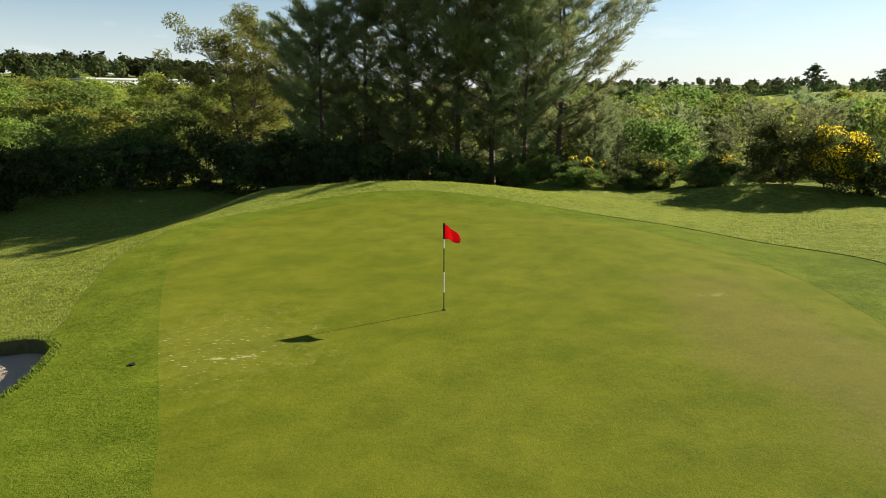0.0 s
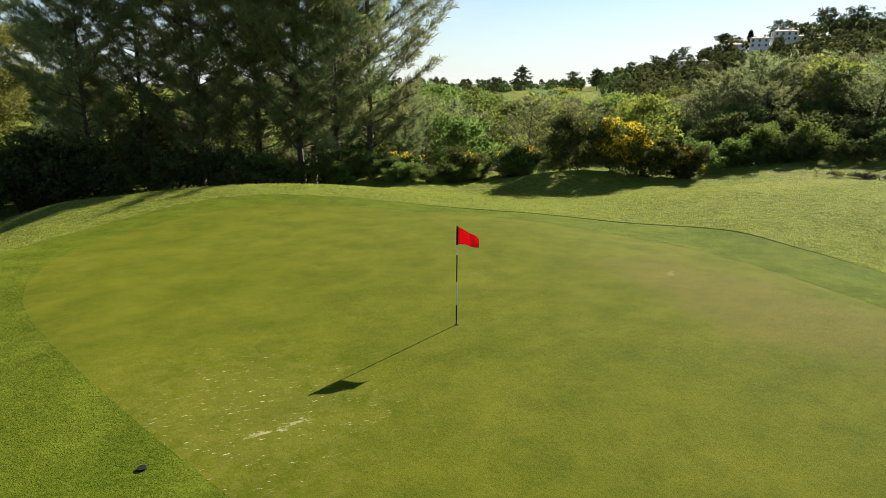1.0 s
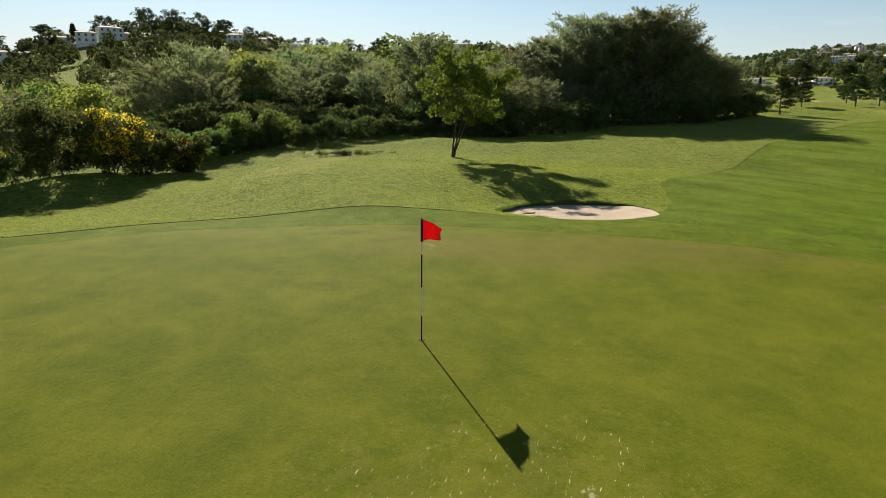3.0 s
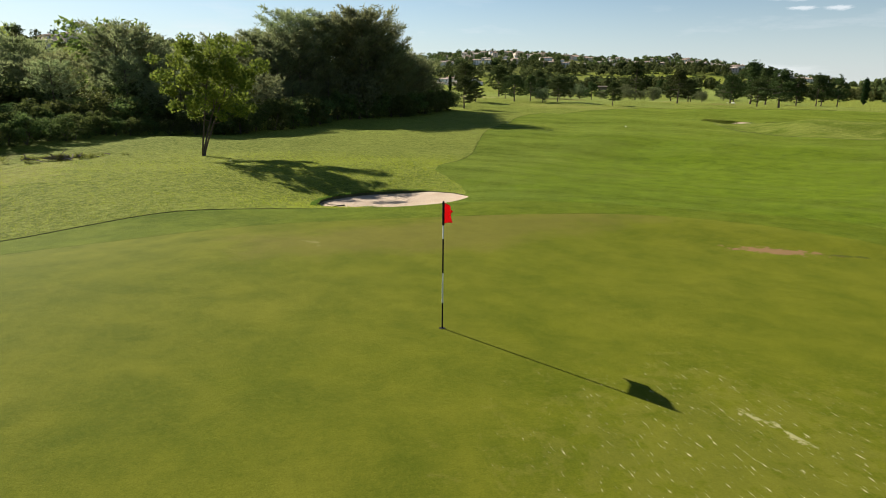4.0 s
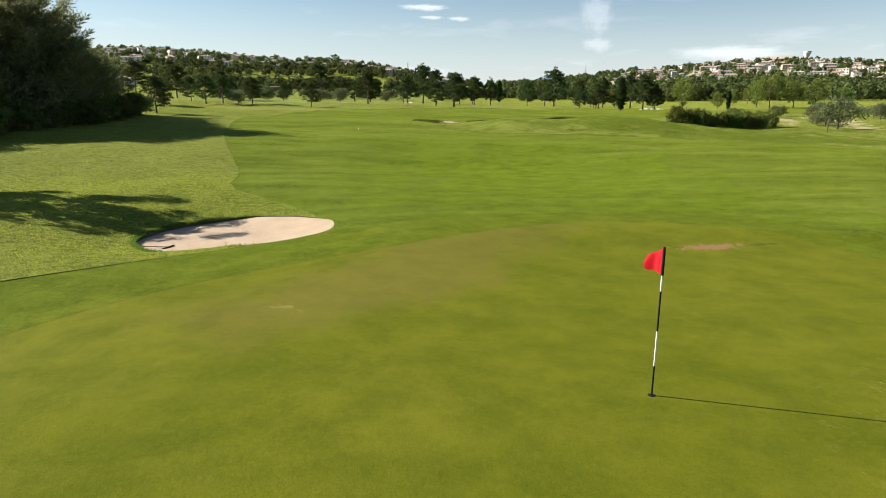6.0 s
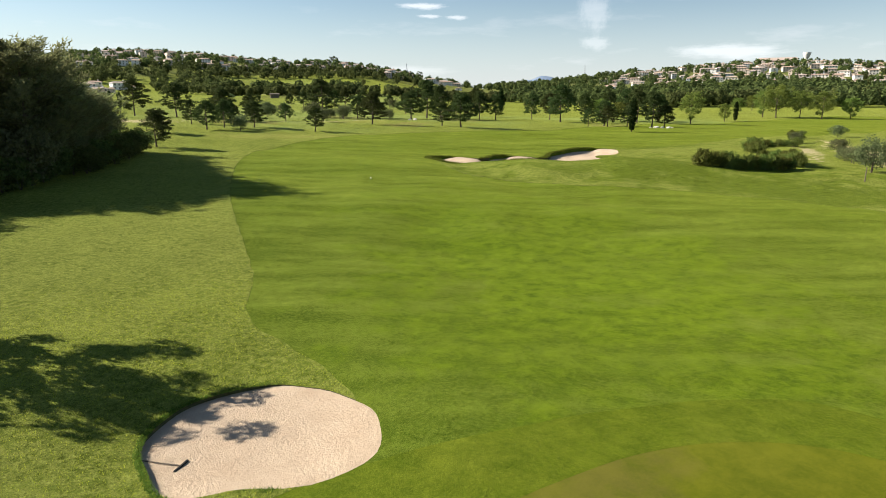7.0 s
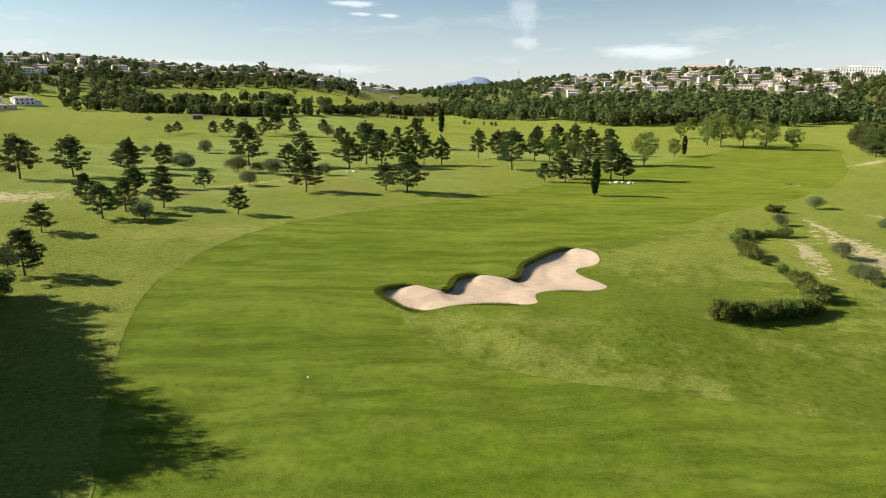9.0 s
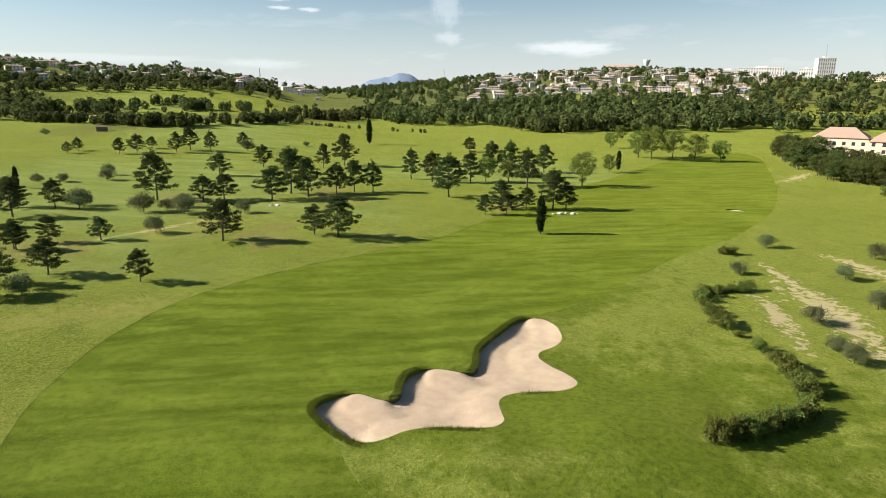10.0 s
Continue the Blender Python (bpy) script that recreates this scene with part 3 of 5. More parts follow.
for k, line in enumerate(BUNKERS):
    c = sand.mean(1)
    own = sand[(c[:, 0] > line[:, 0].min()) & (c[:, 0] < line[:, 0].max()) & (c[:, 1] > line[:, 1].min()) & (c[:, 1] < line[:, 1].max())]
    deep, ramp = (0.09, 1.6) if k == 0 else (0.5, 5.0) if k == 1 else (0.3, 0.8) if k == 2 else (0.45, 2.5)

    def bed(p, line=line, deep=deep, ramp=ramp):
        """The sand's height under the turf: an even bed with a steep lip on the sunny side and a ramp up to the grass on the other."""
        e = 0.25
        gx = inside(p[:, 0] - e, p[:, 1], line) - inside(p[:, 0] + e, p[:, 1], line)
        gy = inside(p[:, 0], p[:, 1] - e, line) - inside(p[:, 0], p[:, 1] + e, line)
        n = np.hypot(gx, gy) + 1e-6
        w = smooth((gx * 0.75 + gy * 0.66) / n, -0.3, 0.6)

        def terms(q):
            u, v = (q[:, 0] - line[:, 0].mean()) / 10, (q[:, 1] - line[:, 1].mean()) / 10
            return np.column_stack((np.ones(len(u)), u, v, u * u, u * v, v * v))

        even = terms(p) @ np.linalg.lstsq(terms(line), lie(line[:, 0], line[:, 1]), rcond=None)[0] - lie(p[:, 0], p[:, 1])
        inner = smooth(p[:, 2], 0, 1.5)
        return np.minimum(even * inner - 0.03 - deep * np.maximum(w, smooth(p[:, 2], 0, ramp)), -0.02) + 0.012 * np.sin(2 * p[:, 0] + 1.3 * p[:, 1]) * inner

    sheet("bunker", own, bed, M_SAND, M_SAND, "pale sand bunker sunk below a ragged grass lip" if k != 1 else "long winding pale sand bunker beside the fairway")

# ---- plants ----
rng = np.random.default_rng(7)


def mesh_of(name, verts, faces, material, smooth_faces=False):
    me = bpy.data.meshes.new(name)
    me.from_pydata(verts if isinstance(verts, list) else verts.tolist(), [], faces if isinstance(faces, list) else faces.tolist())
    me.materials.append(material)
    if smooth_faces:
        me.polygons.foreach_set("use_smooth", np.ones(len(me.polygons), bool))
    return me


def part(name, bm, material, parent, label=""):
    """Links a bmesh or a mesh as one object under a thing or a part."""
    if isinstance(bm, bmesh.types.BMesh):
        me = bpy.data.meshes.new(name)
        bm.to_mesh(me)
        bm.free()
    else:
        me = bm
    if not me.materials:
        me.materials.append(material)
    ob = new(name, me)
    ob.parent = parent
    return tagged(ob, label)


def tube(points, radii, sides):
    """Verts and faces of a tapering limb along points."""
    p = np.array(points, float)
    d = np.gradient(p, axis=0)
    d /= np.linalg.norm(d, axis=1)[:, None] + 1e-9
    ref = np.array([0.13, 0.97, 0.2])
    u = np.cross(d, ref)
    u /= np.linalg.norm(u, axis=1)[:, None] + 1e-9
    w = np.cross(d, u)
    a = np.linspace(0, 2 * np.pi, sides, endpoint=False)
    ring = p[:, None] + np.array(radii)[:, None, None] * (np.cos(a)[None, :, None] * u[:, None] + np.sin(a)[None, :, None] * w[:, None])
    n = len(p)
    k = np.arange(n - 1)[:, None] * sides
    s = np.arange(sides)[None]
    s2 = (s + 1) % sides
    f = np.stack(np.broadcast_arrays(k + s, k + s2, k + s2 + sides, k + s + sides), -1).reshape(-1, 4)
    return ring.reshape(-1, 3), f


def sprays(r, centres, radii, count, length, width, upward=0.0, flat=0.75):
    """Many small pointed leaf sprays gathered round the centres."""
    share = radii ** 2 / (radii ** 2).sum()
    idx = r.choice(len(centres), count, p=share)
    v = r.normal(size=(count, 3))
    v /= np.linalg.norm(v, axis=1)[:, None]
    c = centres[idx] + v * (radii[idx] * r.uniform(0.25, 1.0, count) ** 0.6)[:, None] * np.array([1, 1, flat])
    # most sprays lie on their clump like shingles, the rest stand out of it
    lying = (r.random(count) < 0.62)[:, None]
    out = v + r.normal(size=(count, 3)) * 0.45
    any_way = r.normal(size=(count, 3)) + np.array([0, 0, upward])
    d = np.where(lying, np.cross(out, any_way), v * 0.7 + any_way * 0.7)
    d[:, 2] = np.where(lying[:, 0], np.abs(d[:, 2]), d[:, 2])
    d /= np.linalg.norm(d, axis=1)[:, None] + 1e-9
    s = np.cross(d, np.where(lying, out, r.normal(size=(count, 3))))
    s /= np.linalg.norm(s, axis=1)[:, None] + 1e-9
    ln = (length * r.uniform(0.6, 1.3, count))[:, None]
    wd = (width * r.uniform(0.7, 1.3, count))[:, None]
    verts = np.stack((c - s * wd, c + s * wd, c + d * ln), 1).reshape(-1, 3)
    return verts, np.arange(3 * count).reshape(-1, 3)


def feathers(r, centres, radii, ways, count, length, width):
    """Tufts of needles swept along their twigs."""
    share = radii ** 1.5 / (radii ** 1.5).sum()
    idx = r.choice(len(centres), count, p=share)
    v = r.normal(size=(count, 3))
    v /= np.linalg.norm(v, axis=1)[:, None]
    w = ways[idx]
    c = centres[idx] + v * (radii[idx] * r.uniform(0.1, 1.0, count) ** 0.7)[:, None] * np.array([1, 1, 0.6]) + w * (radii[idx] * r.uniform(-1.3, 1.0, count))[:, None]
    d = w * 1.0 + r.normal(size=(count, 3)) * 0.5 + np.array([0, 0, 0.25]) + v * 0.35
    d /= np.linalg.norm(d, axis=1)[:, None] + 1e-9
    s = np.cross(d, r.normal(size=(count, 3)))
    s /= np.linalg.norm(s, axis=1)[:, None] + 1e-9
    ln = (length * r.uniform(0.6, 1.4, count))[:, None]
    wd = (width * r.uniform(0.7, 1.3, count))[:, None]
    return np.stack((c - s * wd, c + s * wd, c + d * ln), 1).reshape(-1, 3), np.arange(3 * count).reshape(-1, 3)


def profile(kind, f):
    """Relative width of a crown at the height f, 0 at its foot, 1 at its top."""
    if kind == "cone":
        return 0.16 + 0.9 * (1 - f) ** 0.85 * min(1, 0.45 + 2.2 * f)
    if kind == "round":
        return max(0.12, math.sqrt(max(0.0, 1 - (1.7 * f - 0.75) ** 2)))
    if kind == "tall":
        return max(0.18, (0.55 + 1.1 * f) if f < 0.42 else 1.02 * math.sqrt(max(0.02, 1 - ((f - 0.4) / 0.62) ** 2)))
    if kind == "umbrella":
        return 0.35 + 0.65 * math.sqrt(max(0.0, 1 - (f - 0.35) ** 2 / 0.45))
    return 0.14 + 0.86 * math.sin(math.pi * (0.22 + 0.75 * f)) if kind == "column" else 1.0


def grow(seed, tall, foot, wide, shape, limbs, clump, count, length, width, rise=0.5, bole=0.018, stems=1, lean=0.0, upward=0.2, flat=0.75, spread=0.0, feather=False, bare=0.4):
    """Meshes' data of a tree: bark (trunk and limbs) and the crown's sprays."""
    r = np.random.default_rng(seed)
    bark_v, bark_f, centres, radii, ways, at = [], [], [], [], [], 0
    tops = []
    for s in range(stems):
        a0 = r.uniform(0, 6.28)
        h = tall * (1 if s == 0 else r.uniform(0.75, 0.97))
        off = spread * np.array([math.cos(a0), math.sin(a0)]) * (0 if stems == 1 else 1)
        zz = np.linspace(-0.4, h * 0.97, 7)
        u = np.clip(zz / h, 0, 1)
        sway = r.normal(size=2) * 0.012 * tall
        xs = off[0] * u ** 0.8 + lean * tall * u ** 1.5 + sway[0] * np.sin(3.5 * u)
        ys = off[1] * u ** 0.8 + sway[1] * np.sin(4.2 * u)
        tr = tall * bole * (1.15 - u) * (1.0 if stems == 1 else 0.75)
        tr[0] *= 1.35
        v, f = tube(np.column_stack((xs, ys, zz)), np.maximum(tr, 0.012), 6)
        bark_v.append(v), bark_f.append(f + at)
        at += len(v)
        tops.append((xs, ys, zz, h))
    for k in range(limbs):
        xs, ys, zz, h = tops[k % stems]
        f = ((k // stems + r.uniform(0.0, 0.9)) / max(1, limbs // stems)) ** 0.9
        f = min(f, 1.0)
        z0 = h * (foot + (0.97 - foot) * f * 0.93)
        reach = wide * profile(shape, f) * r.uniform(0.72, 1.12)
        a = k * 2.4 + r.uniform(-0.5, 0.5)
        base = np.array([np.interp(z0, zz, xs), np.interp(z0, zz, ys), z0])
        out = np.array([math.cos(a), math.sin(a), 0])
        lift = reach * rise * r.uniform(0.6, 1.3)
        bend = np.linspace(0, 1, 4)
        pts = base + out * (reach * bend)[:, None] + np.array([0, 0, 1]) * (lift * bend ** 1.35 - 0.04 * reach * np.sin(3.1 * bend))[:, None] + r.normal(size=(4, 3)) * 0.025 * reach * bend[:, None]
        pts[:, 2] = np.minimum(pts[:, 2], tall * 1.0)
        v, ff = tube(pts, np.maximum(tall * bole * 0.36 * (1.1 - bend) * (1.1 - 0.7 * f), 0.008), 3)
        bark_v.append(v), bark_f.append(ff + at)
        at += len(v)
        if feather:
            way = out * 0.8 + np.array([0, 0, 0.35 + 0.5 * rise])
            side = np.array([-out[1], out[0], 0])
            for b in np.linspace(bare, 1.0, 5):
                p = np.array([np.interp(b, bend, pts[:, q]) for q in range(3)])
                centres.append(p), radii.append(clump * wide * r.uniform(0.55, 1.0) * (0.6 + 0.4 * b)), ways.append(way)
                for sign in (-1, 1):
                    go = way * 0.75 + side * sign * r.uniform(0.5, 1.0) + r.normal(size=3) * 0.15
                    tip = p + go * reach * 0.3 * (1.25 - b) * r.uniform(0.6, 1.3)
                    if count < 20000:
                        centres.append(tip), radii.append(clump * wide * r.uniform(0.5, 0.95)), ways.append(go)
                        continue
                    v, ff = tube(np.array([p, 0.5 * (p + tip) + r.normal(size=3) * 0.03, tip]), [0.014, 0.011, 0.006], 3)
                    bark_v.append(v), bark_f.append(ff + at)
                    at += len(v)
                    centres.append(tip), radii.append(clump * wide * r.uniform(0.5, 0.95)), ways.append(go)
            continue
        for b, size in ((0.42, 0.62), (0.68, 0.9), (0.93, 1.0)):
            if reach < 0.25 * wide and b < 0.6:
                continue
            p = np.array([np.interp(b, bend, pts[:, q]) for q in range(3)])
            twig = r.normal(size=3) * clump * wide * 0.5 * np.array([1, 1, 0.55])
            centres.append(p + twig)
            radii.append(max(0.06 * wide, clump * wide * size * r.uniform(0.65, 1.2)))
    xs, ys, zz, h = tops[0]
    for q in range(3):
        centres.append(np.array([xs[-1], ys[-1], h * (0.99 - 0.05 * q)]) + r.normal(size=3) * 0.02 * wide)
        radii.append(clump * wide * 0.6)
        ways.append(np.array([0.0, 0.0, 1.0]))
    if feather:
        w = np.array(ways)
        leaf_v, leaf_f = feathers(r, np.array(centres), np.array(radii), w / np.linalg.norm(w, axis=1)[:, None], count, length, width)
    else:
        leaf_v, leaf_f = sprays(r, np.array(centres), np.array(radii), count, length, width, upward, flat)
    return np.concatenate(bark_v), np.concatenate(bark_f), leaf_v, leaf_f


SORTS = {
    # kind: name, category, label, leaf material, number of forms, arguments of grow
    "big_pine": ("pine_tree", "pine tree", "tall dark aleppo pine with bare trunks and airy crown", L_ALEPPO, 4, dict(tall=17, foot=0.1, wide=5.0, shape="tall", limbs=54, clump=0.085, count=34000, length=0.36, width=0.026, rise=0.75, bole=0.011, feather=True, bare=0.48)),
    "wood_pine": ("pine_tree", "pine tree", "bushy aleppo pine at the edge of the wood", L_ALEPPO, 4, dict(tall=10, foot=0.1, wide=3.3, shape="tall", limbs=40, clump=0.11, count=4400, length=0.34, width=0.056, rise=0.75, bole=0.012, feather=True, bare=0.35)),
    "far_pine": ("pine_tree", "pine tree", "dark rounded pine on the ridge among the villas", L_PINE, 3, dict(tall=11, foot=0.14, wide=3.9, shape="round", limbs=22, clump=0.3, count=2400, length=0.32, width=0.22, rise=0.4, bole=0.016)),
    "round_pine": ("pine_tree", "pine tree", "rounded yellow-green pine on bare reddish spreading limbs", L_YPINE, 1, dict(tall=14, foot=0.2, wide=4.6, shape="round", limbs=66, clump=0.17, count=46000, length=0.2, width=0.04, rise=0.5, bole=0.012, stems=3, spread=2.2, upward=0.6, flat=0.8)),
    "golf_pine": ("pine_tree", "pine tree", "dark layered pine standing alone on the grass", L_PINE, 5, dict(tall=8, foot=0.2, wide=3.6, shape="cone", limbs=38, clump=0.19, count=4800, length=0.36, width=0.08, rise=0.14, bole=0.017, flat=0.42, upward=0.5)),
    "broad": ("broadleaf_tree", "tree", "rounded leafy green tree with spreading crown", L_BROAD, 4, dict(tall=9, foot=0.22, wide=3.6, shape="round", limbs=22, clump=0.3, count=2900, length=0.32, width=0.16, rise=0.45, bole=0.016)),
    "grove": ("broadleaf_tree", "tree", "dense dark leafy tree in a row", L_BROAD, 3, dict(tall=12, foot=0.18, wide=4.6, shape="round", limbs=22, clump=0.3, count=2600, length=0.5, width=0.22, rise=0.45, bole=0.016)),
    "pale": ("broadleaf_tree", "tree", "pale yellow-green leafy tree at the wood's edge", L_LIGHT, 3, dict(tall=8, foot=0.15, wide=3.3, shape="round", limbs=20, clump=0.32, count=3200, length=0.30, width=0.14, rise=0.45, bole=0.015)),
    "olive": ("clipped_tree", "tree", "low round grey-green clipped tree on short trunk", L_OLIVE, 3, dict(tall=3.4, foot=0.22, wide=2.1, shape="round", limbs=22, clump=0.42, count=3000, length=0.2, width=0.1, rise=0.3, bole=0.03)),
    "cypress": ("cypress_tree", "cypress", "slender dark column of a cypress on the grass", L_CYPRESS, 2, dict(tall=9, foot=0.03, wide=0.85, shape="column", limbs=110, clump=0.36, count=6500, length=0.34, width=0.11, rise=1.6, bole=0.012, upward=1.2)),
    "scrub": ("shrub", "shrub", "dense dark evergreen shrub along the course's edge", L_SCRUB, 4, dict(tall=3.4, foot=0.02, wide=2.1, shape="round", limbs=14, clump=0.33, count=1800, length=0.24, width=0.095, rise=0.5, bole=0.015, stems=3, spread=0.8)),
    "green_scrub": ("shrub", "shrub", "loose light green shrub along the course's edge", L_BROAD, 3, dict(tall=2.6, foot=0.02, wide=1.6, shape="round", limbs=14, clump=0.34, count=3000, length=0.17, width=0.06, rise=0.6, bole=0.014, stems=3, spread=0.6)),
    "hedge": ("hedge_shrub", "shrub", "clipped dark hedge shrub in a winding row", L_HEDGE, 3, dict(tall=1.7, foot=0.0, wide=1.5, shape="round", limbs=12, clump=0.42, count=1600, length=0.2, width=0.075, rise=0.3, bole=0.02, stems=3, spread=0.5)),
}
SORTS["dark_pine"] = ("pine_tree", "pine tree", "dark bushy pine in the wood beside the fairway", L_WOOD) + SORTS["wood_pine"][4:]
SORTS["wall_grove"] = ("broadleaf_tree", "tree", "dense dark leafy tree before the apartment house", L_SCRUB) + SORTS["grove"][4:]
FORMS = {}


def tree_form(kind, form):
    name, category, label, leaf, forms, args = SORTS[kind]
    bv, bf, lv, lf = grow(sum(map(ord, kind)) * 10 + form, **args)
    root = tagged(new(name), label, category)
    part("trunk", mesh_of("trunk", bv, bf, M_BARK, True), M_BARK, root)
    part("crown", mesh_of("crown", lv, lf, leaf), leaf, root)
    return root


def plant(kind, x, y, tall=None, wide=1.0, label="", group="", turn=None, sink=0.05):
    """One plant of a kind, tall metres high, wide times as broad as its form."""
    form = int(rng.integers(SORTS[kind][4]))
    k = (tall or SORTS[kind][5]["tall"]) / SORTS[kind][5]["tall"]
    m = pose(x, y, height(x, y) - sink, 0, 0, rng.uniform(0, 360) if turn is None else turn) @ Matrix.Diagonal((k * wide, k * wide, k, 1))
    if (kind, form) not in FORMS:
        ob = FORMS[kind, form] = tree_form(kind, form)
        ob.matrix_basis = m
    else:
        first = FORMS[kind, form]
        ob = copy_thing(first, m @ Matrix.Diagonal([1 / s for s in first.scale] + [1]))
    if label or group:
        tagged(ob, label, "", group)
    return ob


def sector(n, az0, az1, r0, r1, seed, keep=None):
    """Places spread over a sector round the green."""
    r = np.random.default_rng(seed)
    a, d = np.radians(r.uniform(az0, az1, n)), np.sqrt(r.uniform(r0 * r0, r1 * r1, n))
    p = np.column_stack((d * np.sin(a), d * np.cos(a)))
    return [tuple(q) for q in p if keep is None or keep(*q)]


def along(points, n, wide, seed):
    """Places scattered along a line."""
    r, p, out = np.random.default_rng(seed), np.array(points, float), []
    for u in r.uniform(0, len(p) - 1.001, n):
        k = int(u)
        out.append(tuple(p[k] + (p[k + 1] - p[k]) * (u - k) + r.normal(size=2) * wide))
    return out


# the great pines behind the green
for x, y, h in ((-12, 53, 14.5), (-8.5, 54, 17), (-5, 51.5, 18), (-1, 52.5, 19), (2, 50.5, 18.5), (6.9, 50, 17.5), (4.4, 48.8, 13), (9.6, 49.5, 6.5), (-3, 57, 19), (3.5, 55, 18.5)):
    plant("big_pine", x, y, h, 1.1, group="great pines behind the green")
plant("round_pine", -22, 62, 15.6, 1.2)
for u in range(20):
    plant("scrub", rng.uniform(-20, 8), rng.uniform(58, 66), rng.uniform(3.4, 4.6), 1.3)
plant("big_pine", -13.5, 56, 12.5, 0.9, "slim yellow-green pine behind the hedge")
# the dark belt of shrubs round the lower lawn
belt = np.array([(-33, 30), (-31.5, 37), (-30, 44), (-24, 50), (-17, 51), (-11, 50), (-5, 48.5), (1, 47.5)])
for u in np.linspace(0, 7, 34):
    q = int(min(u, 6))
    p = belt[q] + (belt[q + 1] - belt[q]) * (u - q) + rng.normal(size=2) * 0.6
    plant("scrub", p[0], p[1], rng.uniform(3.0, 4.6) if u < 4.5 else rng.uniform(2.2, 3.2), 1.0)
# trees behind the belt
for u in range(30):
    p = (rng.uniform(-66, -24), rng.uniform(48, 78))
    if p[1] > 52 - 0.2 * (p[0] + 30):
        plant("pale" if rng.random() < 0.6 else "broad", p[0], p[1], rng.uniform(4.6, 6.0), 1.25)
for x, y in sector(64, -47, -10, 82, 170, 44):
    plant("pale" if rng.random() < 0.4 else "broad", x, y, rng.uniform(5.4, 7.6), 1.4)
# underwood along the course's edge right of the pines
for u in range(30):
    x = rng.uniform(3, 20)
    y = (43.6 if x > 6 else 46) + abs(rng.normal()) * 1.6
    plant("green_scrub" if rng.random() < 0.65 else "scrub", x, y, rng.uniform(0.7, 1.2) + 0.22 * (y - 43), 1.2)
# woods in the ravine
for x, y, h, kind in ((24, 56, 7.4, "wood_pine"), (30, 57, 7.4, "wood_pine"), (19, 64, 8, "broad"), (15, 60, 7, "broad"), (36, 60, 8, "broad"), (12, 53, 6.5, "wood_pine"), (16, 52, 4.5, "green_scrub")):
    plant(kind, x, y, h, 1.15)
placed = 0
while placed < 58:
    az, r = rng.uniform(6, 44), rng.uniform(64, 150)
    x, y = r * math.sin(radians(az)), r * math.cos(radians(az))
    if inside(np.array([x]), np.array([y]), GREEN)[0] > -10:
        continue
    plant(("broad", "wood_pine", "pale", "broad")[int(rng.integers(4))], x, y, rng.uniform(1.8, 4.6) - height(x, y) if r < 110 else rng.uniform(3.5, 6.0) - height(x, y), 1.15)
    placed += 1
# the wood along the course's side
edge = np.array([(33, 41.3), (38.6, 37.3), (44.5, 33), (50.5, 27), (56, 19.5), (66, 12.5), (76, 5.2), (84, -3), (97, -11)])
for u in np.linspace(0, 8, 60):
    q = int(min(u, 7))
    d = edge[q + 1] - edge[q]
    p = edge[q] + d * (u - q)
    side = np.array([-d[1], d[0]]) / np.hypot(*d)
    s = p + side * rng.uniform(-0.5, 1.5)
    plant("scrub", s[0], s[1], rng.uniform(1.8, 3.2) if u > 3.2 else rng.uniform(1.1, 2.0), 1.05)
    if u < 3.4:
        for near, far, low, high in ((3, 7, 1.8, 3.0), (8, 15, 2.6, 4.2)):
            s = p + side * rng.uniform(near, far)
            plant("scrub", s[0], s[1], rng.uniform(low, high), 1.15)
    t2 = p + side * (rng.uniform(2.5, 6) if u > 3.2 else rng.uniform(9, 19))
    if rng.random() < (0.8 if u > 3.2 else 0.5):
        plant(("dark_pine" if u > 3.2 else "wood_pine") if rng.random() < 0.85 else "broad", t2[0], t2[1], rng.uniform(5.6, 7.4) if u < 3.2 else rng.uniform(4.0, 6.0) if u < 6.3 else rng.uniform(3.2, 4.6), 1.2)
    t3 = p + side * (rng.uniform(3, 14) if u > 5 else rng.uniform(11, 24) if u > 3.2 else rng.uniform(17, 32))
    plant(("dark_pine" if u > 3.2 else "wood_pine") if rng.random() < 0.7 else "pale" if u < 3.2 else "dark_pine", t3[0], t3[1], rng.uniform(7, 9.5) if u < 3.2 else (rng.uniform(6, 7.4) if 3.8 < u < 4.9 else rng.uniform(8, 10.5) if u < 5 else rng.uniform(9, 11.5) if u < 6.3 else rng.uniform(4.5, 6.5)), 1.15)
for x, y in sector(28, 42, 84, 78, 150, 2, lambda x, y: y > 30):
    plant("wood_pine" if rng.random() < 0.75 else "broad", x, y, rng.uniform(8, 11), 1.2)
SORTS["tall_dark"] = ("pine_tree", "pine tree", "tall dark dense pine in the wood beside the fairway", L_WOOD, 3, dict(tall=13, foot=0.05, wide=4.0, shape="tall", limbs=58, clump=0.14, count=12000, length=0.38, width=0.058, rise=0.7, bole=0.012, feather=True, bare=0.3))
for x, y, h in ((77, 6.5, 15), (79.5, 6, 13.6), (81.5, 4.2, 13.4), (84, 2.8, 11.6), (86.5, 1.2, 10.8), (88.5, -0.4, 10), (90.5, -2.2, 9.4), (92.5, -3.2, 8.8), (94.5, -4.0, 8.8), (98.8, -6.2, 9.4), (77.5, 11.8, 13.8), (76.5, 15.5, 14), (76, 20, 11.5), (77, 26, 9), (83, 9, 14), (89, 5, 12.4)):
    plant("tall_dark", x, y, 0.94 * h, 1.25)
plant("olive", 72.6, 7.6, 5.0, 0.9, "large grey-green shrub before the dark wood")
